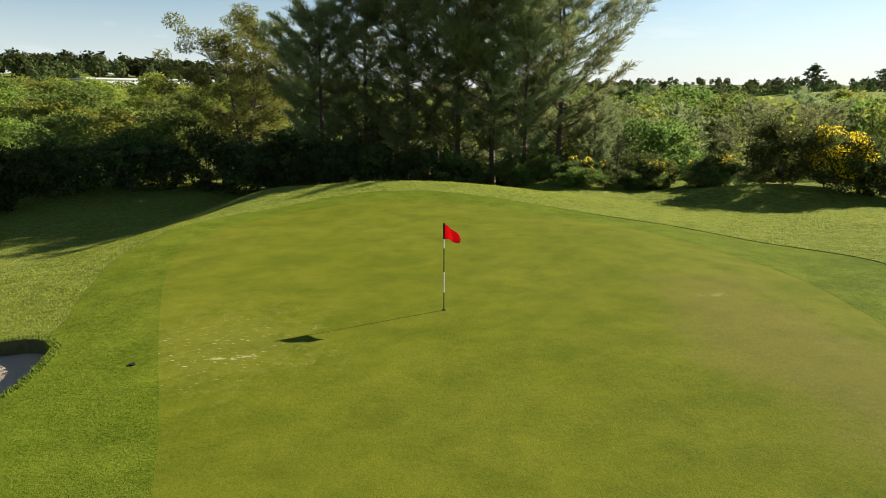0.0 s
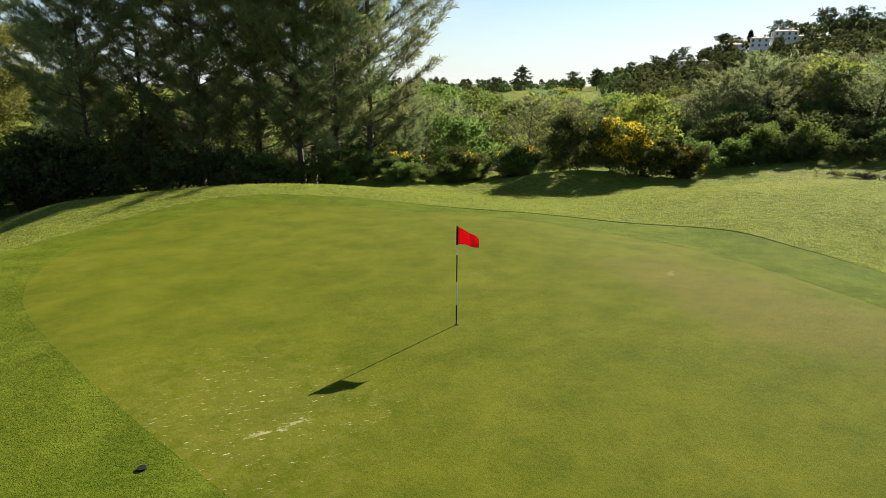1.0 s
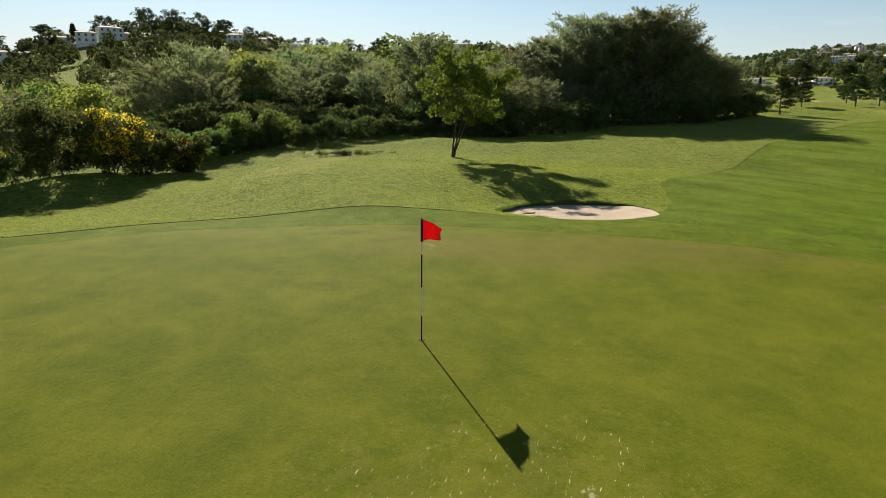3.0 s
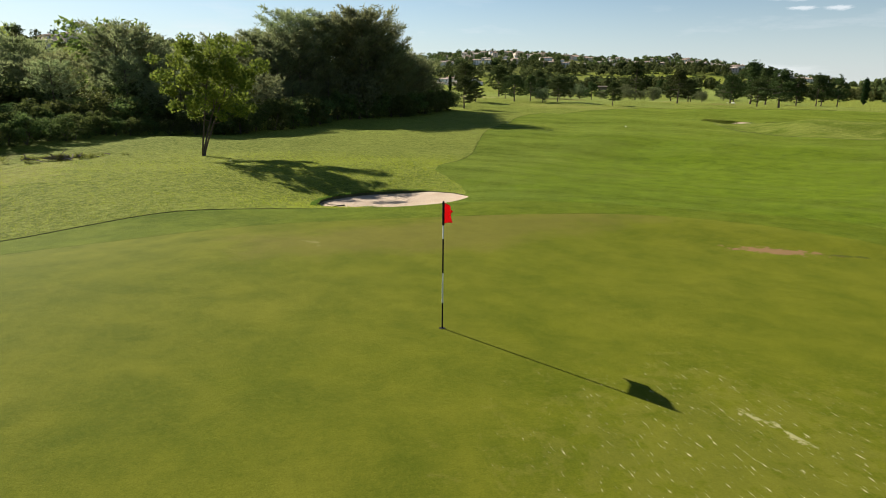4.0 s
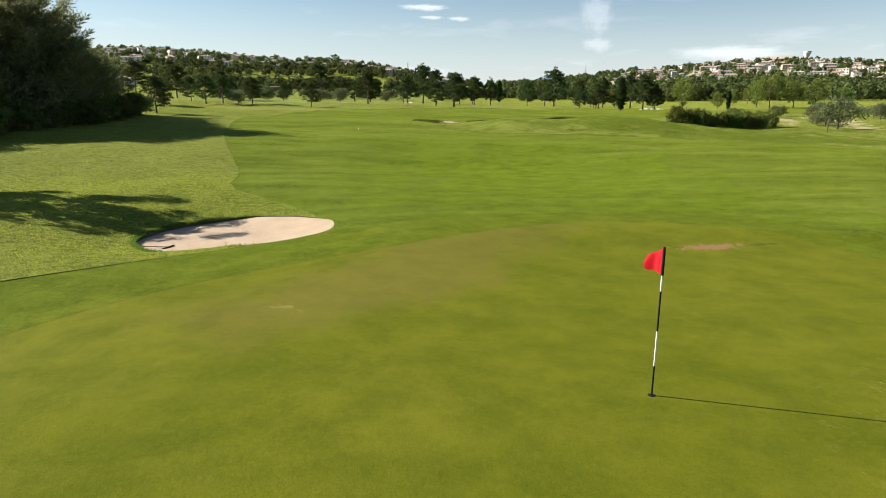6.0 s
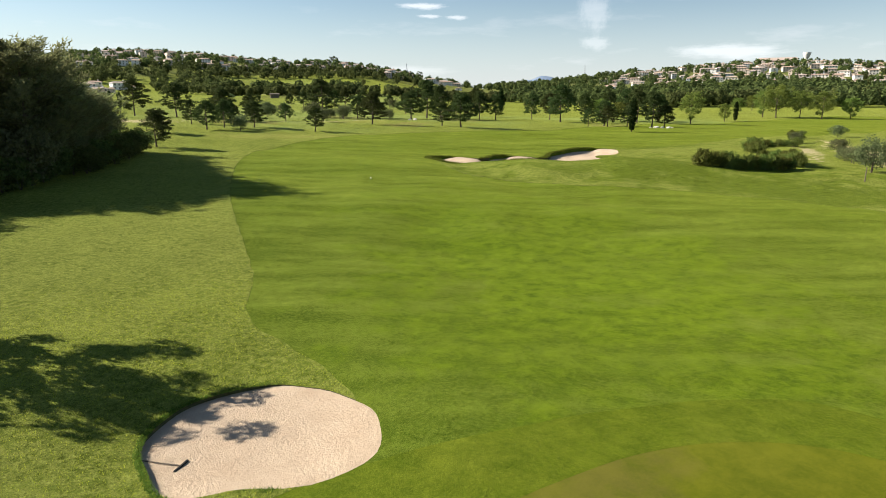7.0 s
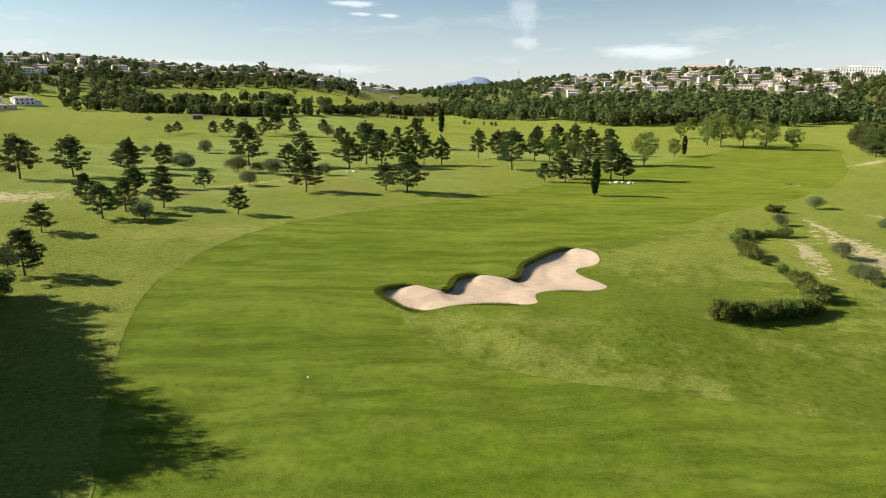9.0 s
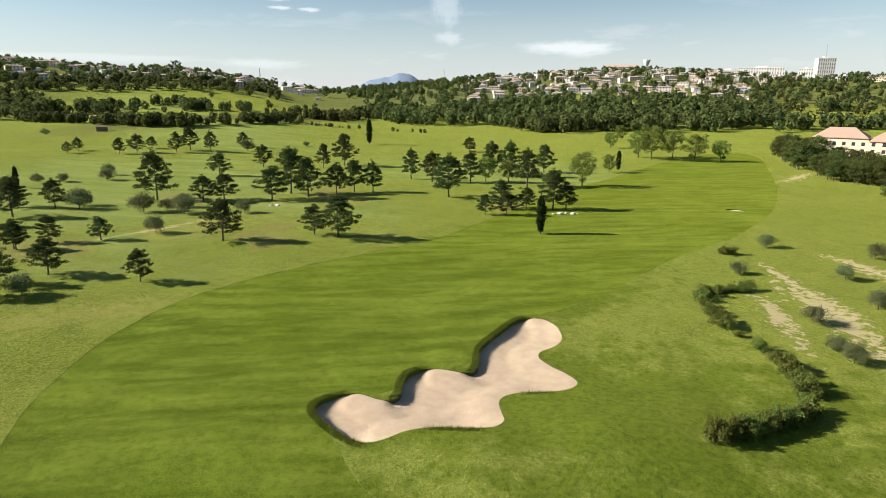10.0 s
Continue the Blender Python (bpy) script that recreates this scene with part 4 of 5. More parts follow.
# the young tree beside the near bunker
SORTS["young"] = ("broadleaf_tree", "tree", "small forked tree with thin yellow-green crown", L_YOUNG, 1, dict(tall=7.3, foot=0.36, wide=2.9, shape="round", limbs=30, clump=0.22, count=11000, length=0.2, width=0.075, rise=0.7, bole=0.013, stems=3, spread=1.6, lean=0.13))
plant("young", 34, 22.5, 7.0, 1.0, turn=-48)
# pines on the course
PINES = [(127, -75.6, 8.2), (118, -90.7, 6.4), (112.8, -92.2, 8.6), (144.2, -61.7, 4.6), (149, -55, 5), (148.8, -49, 5.4), (184.6, -72.8, 7), (180.3, -62, 8.6), (178.6, -95, 13), (167, -100.5, 7), (165.7, -105.8, 7.4), (208.9, -137.3, 8), (156.4, -113.7, 9), (160.3, -124, 13), (151.5, -122, 11), (150.5, -132, 8.8), (149.3, -138, 9.6), (145.2, -141.6, 9.2), (218, -164, 8.6), (204, -182, 9.6), (204.6, -194.6, 13), (284, -208.5, 7.4), (293, -158.4, 8.2), (292, -150, 6.9), (301, -170.6, 5.4), (282.4, -170.7, 9.2), (285, -179.3, 10.6), (276.4, -184, 9.6), (316, -145, 6.1)]
PINES2 = [(308.4, -136.7, 5), (156.7, -175.8, 10.4), (145, -171.5, 10), (101.8, -131.4, 5.1), (103, -141.4, 7.6), (97.3, -134, 5.7), (97.4, -144.6, 5.8), (92, -148.8, 10.4), (89.3, -151, 6.8), (122.3, -146.8, 12), (135.4, -180, 10.4), (196.7, -280, 7.7), (141.8, -206, 12.4), (133.7, -204.6, 13), (116.5, -183.7, 12), (128.9, -223.5, 10.8), (103, -15.2, 5.9), (124, -23.8, 4.6), (121, -10.2, 5.6), (120, -13, 5), (116.5, -52.5, 5.2), (183.6, -38.9, 10.3), (182, -49.5, 9.9), (144.5, -38, 5.6), (127.3, -34, 6), (130.2, -39, 6), (148, -49, 5.3), (130, -45.7, 6), (193.8, -67.4, 7.5)]
for x, y, h in PINES + PINES2:
    plant("golf_pine", x, y, h, (1.0 if h > 9 else 1.2) * rng.uniform(0.85, 1.1), group="pines on the course")
for x, y, h in ((179.5, -75.8, 4), (224, -107, 3.1), (230, -96.7, 2.5), (232.5, -90.5, 2.5), (142.6, -71.8, 3), (155.3, -86.9, 3.6), (145.9, -96.2, 2.8), (161.7, -86.8, 2.6), (163.4, -82, 3.9), (269, -198.7, 4.6), (269.3, -236.6, 2.4), (390, -166, 3), (122.9, -39, 2.8), (184.9, -79.3, 3.8), (236.7, -114.6, 3.3), (204, -32.4, 3.2), (204.8, -35.8, 3), (212, -33, 3.2), (163.9, -92.6, 3.2)):
    plant("olive", x, y, h, 1.0, group="clipped trees on the course")
for x, y, h in ((82.5, -121.2, 8.6), (224.5, -81.7, 6.3), (261.5, -277.7, 14), (107.7, -246.6, 8), (215.7, -42.6, 6), (232, -50.4, 5.6), (238.7, -40.7, 5)):
    plant("cypress", x, y, h, 1.0)
for x, y, h in ((102.7, -195.8, 10.4), (108, -236.7, 6.8), (140.4, -331.4, 8), (107.3, -290.9, 15), (101.4, -303.9, 12), (89.6, -294.2, 11.5), (80.2, -300.8, 9), (149.8, -375, 9), (115, -296, 12), (133, -186, 8), (126, -189, 7)):
    plant("grove", x, y, h, 1.05, "leafy tree in the grove on the course")
# trees and pines along the ridge of the villas
for az in np.arange(35, 79, 1.15):
    r = rng.uniform(470, 560)
    plant("far_pine", r * math.sin(radians(az)), r * math.cos(radians(az)), rng.uniform(8, 15), rng.uniform(0.8, 1.3))
# the winding hedge and the bushes on the sandy slope
for way, gap, tall, wide in (([(35.2, -55.0), (33.6, -57.3), (31.2, -61.6), (28.9, -66.2), (28.6, -67.8)], 0.85, 1.75, 0.72), ([(29.2, -70.8), (30.4, -73.6), (32.0, -77.2), (33.6, -79.4)], 1.15, 1.75, 0.85)):
    for (ax, ay), (bx, by) in zip(way[:-1], way[1:]):
        for u in np.arange(0, 1, 1.0 / max(1, round(math.hypot(bx - ax, by - ay) / gap))):
            plant("hedge", ax + (bx - ax) * u + rng.normal() * 0.14, ay + (by - ay) * u + rng.normal() * 0.14, tall * rng.uniform(0.86, 1.08), wide, group="winding hedge")
for x, y, h in ((34.8, -80.6, 1.3), (37.7, -83.4, 0.9), (39.8, -85.7, 1.5), (40.7, -86.9, 1.7), (42.0, -89.4, 1.5), (42.7, -90.6, 1.4), (43.4, -92.5, 1.3), (44.5, -95.2, 1.7), (45.1, -97.4, 1.8), (44.6, -98.8, 1.2), (43.4, -99.8, 1.2), (42.7, -100.5, 1.1), (41.9, -101.5, 1.2), (41.0, -102.1, 1.1), (40.1, -103.8, 1.6), (46.9, -123.9, 1.5), (45.4, -124.6, 1.4)):
    plant("hedge", x, y, h, 0.85 if h < 1.4 else 0.95, group="winding hedge")
for x, y, h in ((42.6, -112.5, 2.0), (41.1, -133.9, 2.4), (27.6, -118.9, 2.2), (30.3, -93.6, 2.2), (27.4, -85.9, 1.8), (23.3, -104.2, 2.6), (23.6, -136, 2.6), (20.5, -70, 3.6), (25.5, -83, 2.2)):
    plant("olive", x, y, h, 0.95, "small grey-green bush on the dry slope")
# trees in front of the apartment house
front = [(60, -325), (55, -309), (48, -284), (39, -262), (30, -256), (22, -254), (18, -232), (17, -205)]
for x, y in along(front, 44, 1.5, 61) + [(x - rng.uniform(2, 16), y - rng.uniform(6, 30)) for x, y in along(front[:6], 34, 2, 62)]:
    plant("wall_grove", x - 1, y - 5, rng.uniform(6.4, 8.4) if x < 44 else rng.uniform(9, 11.5), 1.15)


def broom(x, y, tall, wide, flowers):
    """A broom bush, some of it in yellow flower."""
    seed = int(1000 + 7 * x + 13 * y)
    root = tagged(new("broom_bush"), "broom bush in yellow flower at the course's edge" if flowers > 500 else "dark green broom bush with few flowers", "shrub")
    bv, bf, lv, lf = grow(seed, tall, 0.02, wide, "round", 34, 0.32, 9000, 0.2, 0.06, 0.6, 0.014, 3, 0.0, 0.5, 0.8, 0.9)
    part("stem", mesh_of("stem", bv, bf, M_BARK, True), M_BARK, root)
    part("foliage", mesh_of("foliage", lv, lf, L_SCRUB), L_SCRUB, root)
    r = np.random.default_rng(seed)
    c = lv.reshape(-1, 3, 3)[:, 2]
    out = c[(np.hypot(c[:, 0], c[:, 1]) / wide + c[:, 2] / tall > 1.0)]
    pick = out[r.choice(len(out), min(30, len(out)), replace=False)]
    fv, ff = sprays(r, pick, np.full(len(pick), 0.36 * wide), flowers, 0.10, 0.045)
    part("blossom", mesh_of("blossom", fv, ff, L_FLOWER), L_FLOWER, root, "bright yellow flowers")
    root.matrix_basis = pose(x, y, height(x, y) - 0.05)


for x, y, tall, wide, flowers in ((21.0, 43.2, 3.7, 2.0, 40), (23.8, 42.0, 3.7, 1.9, 4200), (26.0, 41.0, 2.9, 1.5, 1200), (27.6, 40.0, 2.2, 1.3, 3200), (13.5, 45.5, 1.7, 1.1, 700), (8, 45.8, 1.4, 1.0, 500), (17, 45.3, 2.0, 1.3, 500)):
    broom(x, y, tall, wide, flowers)
for x, y, h in ((30.0, 40.6, 2.2), (33.4, 41.4, 1.9), (36.5, 41.5, 2.6), (39, 39.5, 2.6)):
    plant("green_scrub", x, y, h, 1.1)


def stuff(name, verts, faces, material, label, category):
    return tagged(new(name, mesh_of(name, verts, faces, material)), label, category, "", "stuff")


def blades(name, n, x0, y0, x1, y1, keep, tall, wide, lift, material, label, seed):
    """Blades of grass standing over part of the ground."""
    r = np.random.default_rng(seed)
    x, y = r.uniform(x0, x1, n), r.uniform(y0, y1, n)
    ok = keep(x, y) & (r.random(n) > smooth(np.hypot(x - 12, y - 19), 17, 31))
    x, y = x[ok], y[ok]
    z, a, n = lie(x, y) + lift, r.uniform(0, 2 * np.pi, len(x)), len(x)
    h, w = tall * r.uniform(0.5, 1.4, n), wide * r.uniform(0.6, 1.4, n)
    tip = np.column_stack((x + r.normal(size=n) * 0.5 * h, y + r.normal(size=n) * 0.5 * h, z + h))
    side = np.column_stack((np.cos(a) * w, np.sin(a) * w, 0 * w))
    foot = np.column_stack((x, y, z - 0.02))
    v = np.stack((foot - side, foot + side, tip), 1).reshape(-1, 3)
    return stuff(name, v, np.arange(3 * n).reshape(-1, 3), material, label, "grass")


def on_rough(x, y):
    ok = (inside(x, y, COLLAR) < 0) & (inside(x, y, FAIRWAY) < 0)
    for line in BUNKERS[:3]:
        ok &= inside(x, y, line) < 0
    return ok


def lip(name, line, n, tall, wide, label, seed):
    """Longer grass hanging over the edge of a bunker."""
    r = np.random.default_rng(seed)
    step = np.roll(line, -1, 0) - line
    length = np.hypot(step[:, 0], step[:, 1])
    k = r.choice(len(line), n, p=length / length.sum())
    p = line[k] + step[k] * r.uniform(0, 1, n)[:, None]
    out = np.column_stack((-step[k, 1], step[k, 0])) / length[k][:, None]
    turn = 1 if inside(np.array([p[0, 0] + 0.3 * out[0, 0]]), np.array([p[0, 1] + 0.3 * out[0, 1]]), line)[0] < 0 else -1
    # long on the sunny side, trimmed on the other
    facing = out @ np.array([0.75, 0.66]) * turn
    some = facing > r.uniform(-0.1, 0.45, n)
    p, out, n = p[some], out[some], int(some.sum())
    p = p + out * turn * (r.uniform(-0.03, 0.3, n) * tall / 0.1)[:, None]
    z = lie(p[:, 0], p[:, 1]) + 0.03
    h, a = tall * r.uniform(0.4, 1.4, n), r.uniform(0, 2 * np.pi, n)
    side = np.column_stack((np.cos(a), np.sin(a), 0 * a)) * wide
    foot = np.column_stack((p, z - 0.02))
    tip = np.column_stack((p - out * turn * (0.5 * h)[:, None] + r.normal(size=(n, 2)) * 0.4 * h[:, None], z + h * r.uniform(-0.4, 1.0, n)))
    v = np.stack((foot - side, foot + side, tip), 1).reshape(-1, 3)
    return stuff(name, v, np.arange(3 * n).reshape(-1, 3), L_LIP, label, "grass")


blades("rough_grass", 230000, -14, -3, 38, 44, on_rough, 0.045, 0.014, 0.015, L_BLADE, "ankle-high rough grass round the green", 31)
blades("rough_grass", 50000, -14, 4, 0, 24, on_rough, 0.045, 0.010, 0.015, L_BLADE, "rough grass beside the fringe", 34)
lip("bunker_lip_grass", BUNKERS[0], 9000, 0.07, 0.012, "ragged grass overhanging the bunker's lip", 32)
lip("bunker_lip_grass", BUNKERS[1], 26000, 0.26, 0.035, "ragged grass overhanging the long bunker's lip", 33)
lip("bunker_lip_grass", BUNKERS[2], 2500, 0.06, 0.012, "ragged grass over the small bunker's lip", 35)


def far_wood(name, spots, label, low=4.0, high=9.0, count=80, material=None, near=True):
    """Far woods as one sheet of many small leaf clumps."""
    r = np.random.default_rng(len(spots) + len(name))
    vs = []
    for x, y in spots:
        tall = r.uniform(low, high)
        wide = tall * r.uniform(0.32, 0.5)
        far = math.hypot(x, y)
        size = min(tall * 0.1, 0.1 + 0.0016 * far)
        n = int(np.clip(2.4 * (tall / size) ** 1.6, count, 170)) if near else count
        v = r.normal(size=(n, 3))
        v /= np.linalg.norm(v, axis=1)[:, None]
        lump = 1 + 0.25 * np.sin(5 * v[:, :1] + x) * np.cos(4 * v[:, 1:2] + y)
        c = v * lump * np.array([wide, wide, tall * 0.46]) * r.uniform(0.6, 1.0, (n, 1)) ** 0.5 + np.array([x, y, height(x, y) + tall * 0.52])
        # leaf clumps lie on the crown like shingles
        out = v + r.normal(size=(n, 3)) * 0.4
        one = np.cross(out, r.normal(size=(n, 3)))
        one /= np.linalg.norm(one, axis=1)[:, None]
        two = np.cross(out, one)
        two /= np.linalg.norm(two, axis=1)[:, None]
        s = size * r.uniform(0.7, 1.6, (n, 1))
        vs.append(np.stack((c - one * s - two * s * 0.6, c + one * s - two * s * 0.6, c + two * s * 1.2), 1).reshape(-1, 3))
    v = np.concatenate(vs)
    return stuff(name, v, np.arange(len(v)).reshape(-1, 3), material or L_FAR, label, "woods")


VILLA_AZ = (40.6, 45.6, 47.3, 63.6, 70.6, 72.6, 75.9)
far_wood("distant_woods", sector(420, 34, 80, 150, 520, 1, lambda x, y: not (math.hypot(x, y) > 420 and min(abs(math.degrees(math.atan2(x, y)) - a) for a in VILLA_AZ) < 0.9)), "mixed woods climbing the slope to the villas", 6, 11, 130)
far_wood("distant_woods", sector(200, 0, 36, 150, 620, 3, lambda x, y: not (200 < math.hypot(x, y) < 400 and 18 < math.degrees(math.atan2(x, y)) < 33)), "woods beyond the ravine", 6, 10, 110)
far_wood("distant_woods", sector(230, -60, -8, 175, 470, 4, lambda x, y: not (-33 < math.degrees(math.atan2(x, y)) < -24.5 and math.hypot(x, y) < 335)), "mixed trees behind the lower lawn", 6, 9, 120)
far_wood("distant_woods", sector(150, -48, -18, 352, 440, 14), "dark line of pines behind the white building", 8, 12, 110, L_PINE)
far_wood("distant_woods", sector(470, 98, 131, 880, 1250, 15), "dark trees between the houses on the hill", 6, 11, 56)
far_wood("distant_woods", sector(150, 98, 113.5, 700, 900, 5) + sector(40, 108, 113.5, 560, 700, 18), "dark wood below the houses on the hill", 7, 11, 64)
far_wood("distant_woods", sector(240, 112, 131, 800, 910, 16), "dark wooded edge above the far meadows", 6, 10, 56)
far_wood("distant_woods", along([(513, -208), (470, -217), (425, -222), (394, -223), (378, -231), (366, -242), (363, -269), (371, -303), (400, -345)], 150, 4, 51), "belt of mixed trees across the far course", 4, 8, 110)
far_wood("distant_woods", along([(585, -235), (560, -262), (540, -300)], 34, 12, 54), "dark trees beside the far meadow", 8, 13, 90)
far_wood("distant_woods", along([(600, -372), (563, -371), (539, -366), (526, -380), (520, -400)], 46, 9, 52), "clumps of trees on the far meadows", 6, 11, 90)
far_wood("distant_woods", along([(585, -306), (597, -326), (565, -318)], 14, 9, 55), "small clump of trees on the far meadow", 6, 10, 90)
far_wood("distant_woods", along([(480, -407), (455, -425), (422, -426), (440, -470), (466, -516)], 60, 12, 56), "trees round the far fairway", 6, 11, 90)
far_wood("distant_woods", along([(232, -410), (190, -424), (150, -480), (115, -545), (85, -585)], 90, 7, 53), "leafy front of the wood below the town", 8, 13, 110)
far_wood("distant_woods", sector(800, 138, 182, 430, 760, 6, lambda x, y: y < -430 - 0.9 * (150 - x) * (x < 150) and not (x < 105 and 585 < math.hypot(x, y) < 740)), "dense wooded slope below the town", 8, 13, 90)
far_wood("distant_woods", sector(900, 138, 190, 760, 1500, 7), "trees between the houses of the town", 6, 12, 64)
far_wood("distant_woods", along([(372, -315), (352, -335), (318, -352), (285, -372)], 30, 3, 8), "line of bushes across the far course", 1.5, 3.2, 70)
far_wood("distant_woods", sector(330, 166, 183, 690, 1180, 17), "grey-green scrub below the blocks of flats", 4, 8, 56)
far_wood("distant_woods", sector(420, 128, 150, 1000, 2400, 9), "wooded hills in the distance", 9, 16, 40)
far_wood("distant_woods", sector(150, 72, 101, 105, 330, 12, lambda x, y: y > 0.12 * x - 14), "woods behind the pines of the course's side", 8, 13, 150, L_WOOD)
far_wood("distant_woods", sector(16, 112, 134, 600, 760, 13), "scattered trees on the far meadows", 4, 7, 80)
far_wood("distant_woods", sector(260, 190, 318, 140, 900, 10), "trees behind the course", 7, 11, 50)
far_wood("distant_woods", sector(200, 0, 40, 700, 2000, 11), "woods on the horizon", 9, 15, 40)
# the knoll beyond the ravine with its lone pine, and single trees on the skyline
for az, r, h, kind in ((26.6, 330, 12, "golf_pine"), (24.2, 345, 8, "far_pine"), (31, 350, 10, "far_pine"), (33, 340, 11, "golf_pine")):
    plant(kind, r * math.sin(radians(az)), r * math.cos(radians(az)), h, 1.2, "dark pine on the grassy knoll beyond the ravine")
SORTS["stone_pine"] = ("umbrella_pine", "pine tree", "dark umbrella pine beside the villas", L_PINE, 1, dict(tall=13, foot=0.62, wide=6.0, shape="umbrella", limbs=30, clump=0.25, count=5000, length=0.5, width=0.16, rise=0.12, bole=0.02, flat=0.5))
for az, r, h in ((43.2, 520, 15), (56, 520, 14), (69, 500, 13)):
    plant("stone_pine", r * math.sin(radians(az)), r * math.cos(radians(az)), h)
for az, r, h, kind in ((47, 500, 15, "far_pine"), (50, 490, 18, "far_pine"), (52, 480, 17, "far_pine"), (54, 500, 16, "far_pine"), (45, 505, 13, "cypress"), (123.4, 1130, 18, "far_pine"), (40, 470, 14, "far_pine"), (38, 480, 13, "far_pine")):
    plant(kind, r * math.sin(radians(az)), r * math.cos(radians(az)), h, 1.3)

# ---- buildings ----


def box(bm, x0, y0, z0, x1, y1, z1):
    v = [bm.verts.new(p) for p in ((x0, y0, z0), (x1, y0, z0), (x1, y1, z0), (x0, y1, z0), (x0, y0, z1), (x1, y0, z1), (x1, y1, z1), (x0, y1, z1))]
    for f in ((3, 2, 1, 0), (4, 5, 6, 7), (0, 1, 5, 4), (1, 2, 6, 5), (2, 3, 7, 6), (3, 0, 4, 7)):
        bm.faces.new([v[k] for k in f])
    return v


def hipped(bm, x0, y0, x1, y1, z, rise, over=0.5, thick=0.18, hip=0.5):
    """A tiled roof: ridge along x, hips at the ends, an eave all round."""
    x0, y0, x1, y1 = x0 - over, y0 - over, x1 + over, y1 + over
    k = hip * (y1 - y0) / 2
    my = (y0 + y1) / 2
    low = [bm.verts.new(p) for p in ((x0, y0, z), (x1, y0, z), (x1, y1, z), (x0, y1, z))]
    up = [bm.verts.new((p.co.x, p.co.y, z + thick)) for p in low]
    a, b = bm.verts.new((x0 + k, my, z + thick + rise)), bm.verts.new((x1 - k, my, z + thick + rise))
    bm.faces.new(low[::-1])
    for q in range(4):
        bm.faces.new((low[q], low[(q + 1) % 4], up[(q + 1) % 4], up[q]))
    bm.faces.new((up[0], up[1], b, a)), bm.faces.new((up[2], up[3], a, b))
    bm.faces.new((up[1], up[2], b)), bm.faces.new((up[3], up[0], a))


PANES = {}


def pane(w, h):
    """A window let into a wall that faces -y: pane in a white frame with a sill; shared by windows of one size."""
    if (w, h) not in PANES:
        bm = bmesh.new()
        box(bm, -w / 2, -0.03, 0, w / 2, 0.03, h)
        glass = bpy.data.meshes.new("window")
        bm.to_mesh(glass)
        bm.free()
        glass.materials.append(M_WINDOW)
        PANES[w, h] = glass
    return PANES[w, h]


def house(w, d, storeys, ell, label):
    """A rendered villa: walls, tiled roofs, a chimney and windows on all sides."""
    root = tagged(new("house"), label, "house")
    h = 2.9 * storeys
    bm = bmesh.new()
    box(bm, -w / 2, -d / 2, -3, w / 2, d / 2, h)
    part("wall", bm, M_WALL, root)
    bm = bmesh.new()
    hipped(bm, -w / 2, -d / 2, w / 2, d / 2, h, d * 0.13)
    roof = part("roof", bm, M_TILE, root)
    bm = bmesh.new()
    box(bm, w * 0.2, -0.4, h, w * 0.2 + 0.8, 0.4, h + d * 0.17 + 1.0)
    part("chimney", bm, M_WALL, roof)
    if ell:
        bm = bmesh.new()
        box(bm, w / 2, -d / 2 + 1, -3, w / 2 + ell, d / 2 - 2, 2.9)
        part("wall", bm, M_WALL, root)
        bm = bmesh.new()
        hipped(bm, w / 2 + 0.55, -d / 2 + 1, w / 2 + ell, d / 2 - 2, 2.9, d * 0.12)
        part("roof", bm, M_TILE, root)
    for s in range(storeys):
        n = max(2, int(w // 3.4))
        for k in range(n):
            ob = part("window", pane(1.3, 1.5), M_WINDOW, root)
            ob.matrix_basis = pose((k + 0.5) / n * w - w / 2, -d / 2, 2.9 * s + 0.95)
        for side in (-1,):
            ob = part("window", pane(1.3, 1.5), M_WINDOW, root)
            ob.matrix_basis = pose(side * (w / 2 if not (ell and s == 0 and side > 0) else w / 2 + ell), 0, 2.9 * s + 0.95, 0, 0, 90)
    return root


VILLAS = [house(12, 9, 1, 5, "single-storey rendered villa under a clay tile roof"), house(11, 8.5, 2, 0, "two-storey rendered villa under a clay tile roof"), house(14, 9, 2, 5, "large rendered villa with a lower wing"), house(18, 9, 2, 0, "row of rendered terraced houses under one tile roof")]
used_villas = set()


def settle(k, x, y, turn, up=0.0):
    first, m = VILLAS[k], pose(x, y, height(x, y) + up, 0, 0, turn)
    if k not in used_villas:
        used_villas.add(k)
        first.matrix_basis = m
        return first
    return copy_thing(first, m)


def town(n, az0, az1, r0, r1, seed, gap=15):
    """Houses along the slope, facing down it, none too near to another."""
    r, done = np.random.default_rng(seed), []
    for _ in range(n * 40):
        a, d = radians(r.uniform(az0, az1)), r.uniform(r0, r1)
        x, y = d * math.sin(a), d * math.cos(a)
        if all(math.hypot(x - p, y - q) > gap for p, q in done):
            done.append((x, y))
            settle(int(r.integers(4)), x, y, -math.degrees(a) + r.choice([0, 0, 0, 90]) + r.normal() * 9)
        if len(done) == n:
            break


town(125, 103, 130, 880, 1200, 21, 18)
town(185, 147, 171, 800, 1290, 22, 18)
town(12, 129, 134.5, 900, 1250, 23, 26)
for k, a in enumerate(VILLA_AZ):
    r = 448 + 9 * (k % 3)
    settle(k % 4, r * math.sin(radians(a)), r * math.cos(radians(a)), -a + 12 * (k % 3 - 1), 1.5)
town(13, 42, 62, 460, 560, 24, 22)
town(9, 68, 79, 490, 560, 27, 24)
town(10, 98, 105.5, 560, 640, 25, 20)
town(22, 171, 182, 1150, 1400, 26, 24)


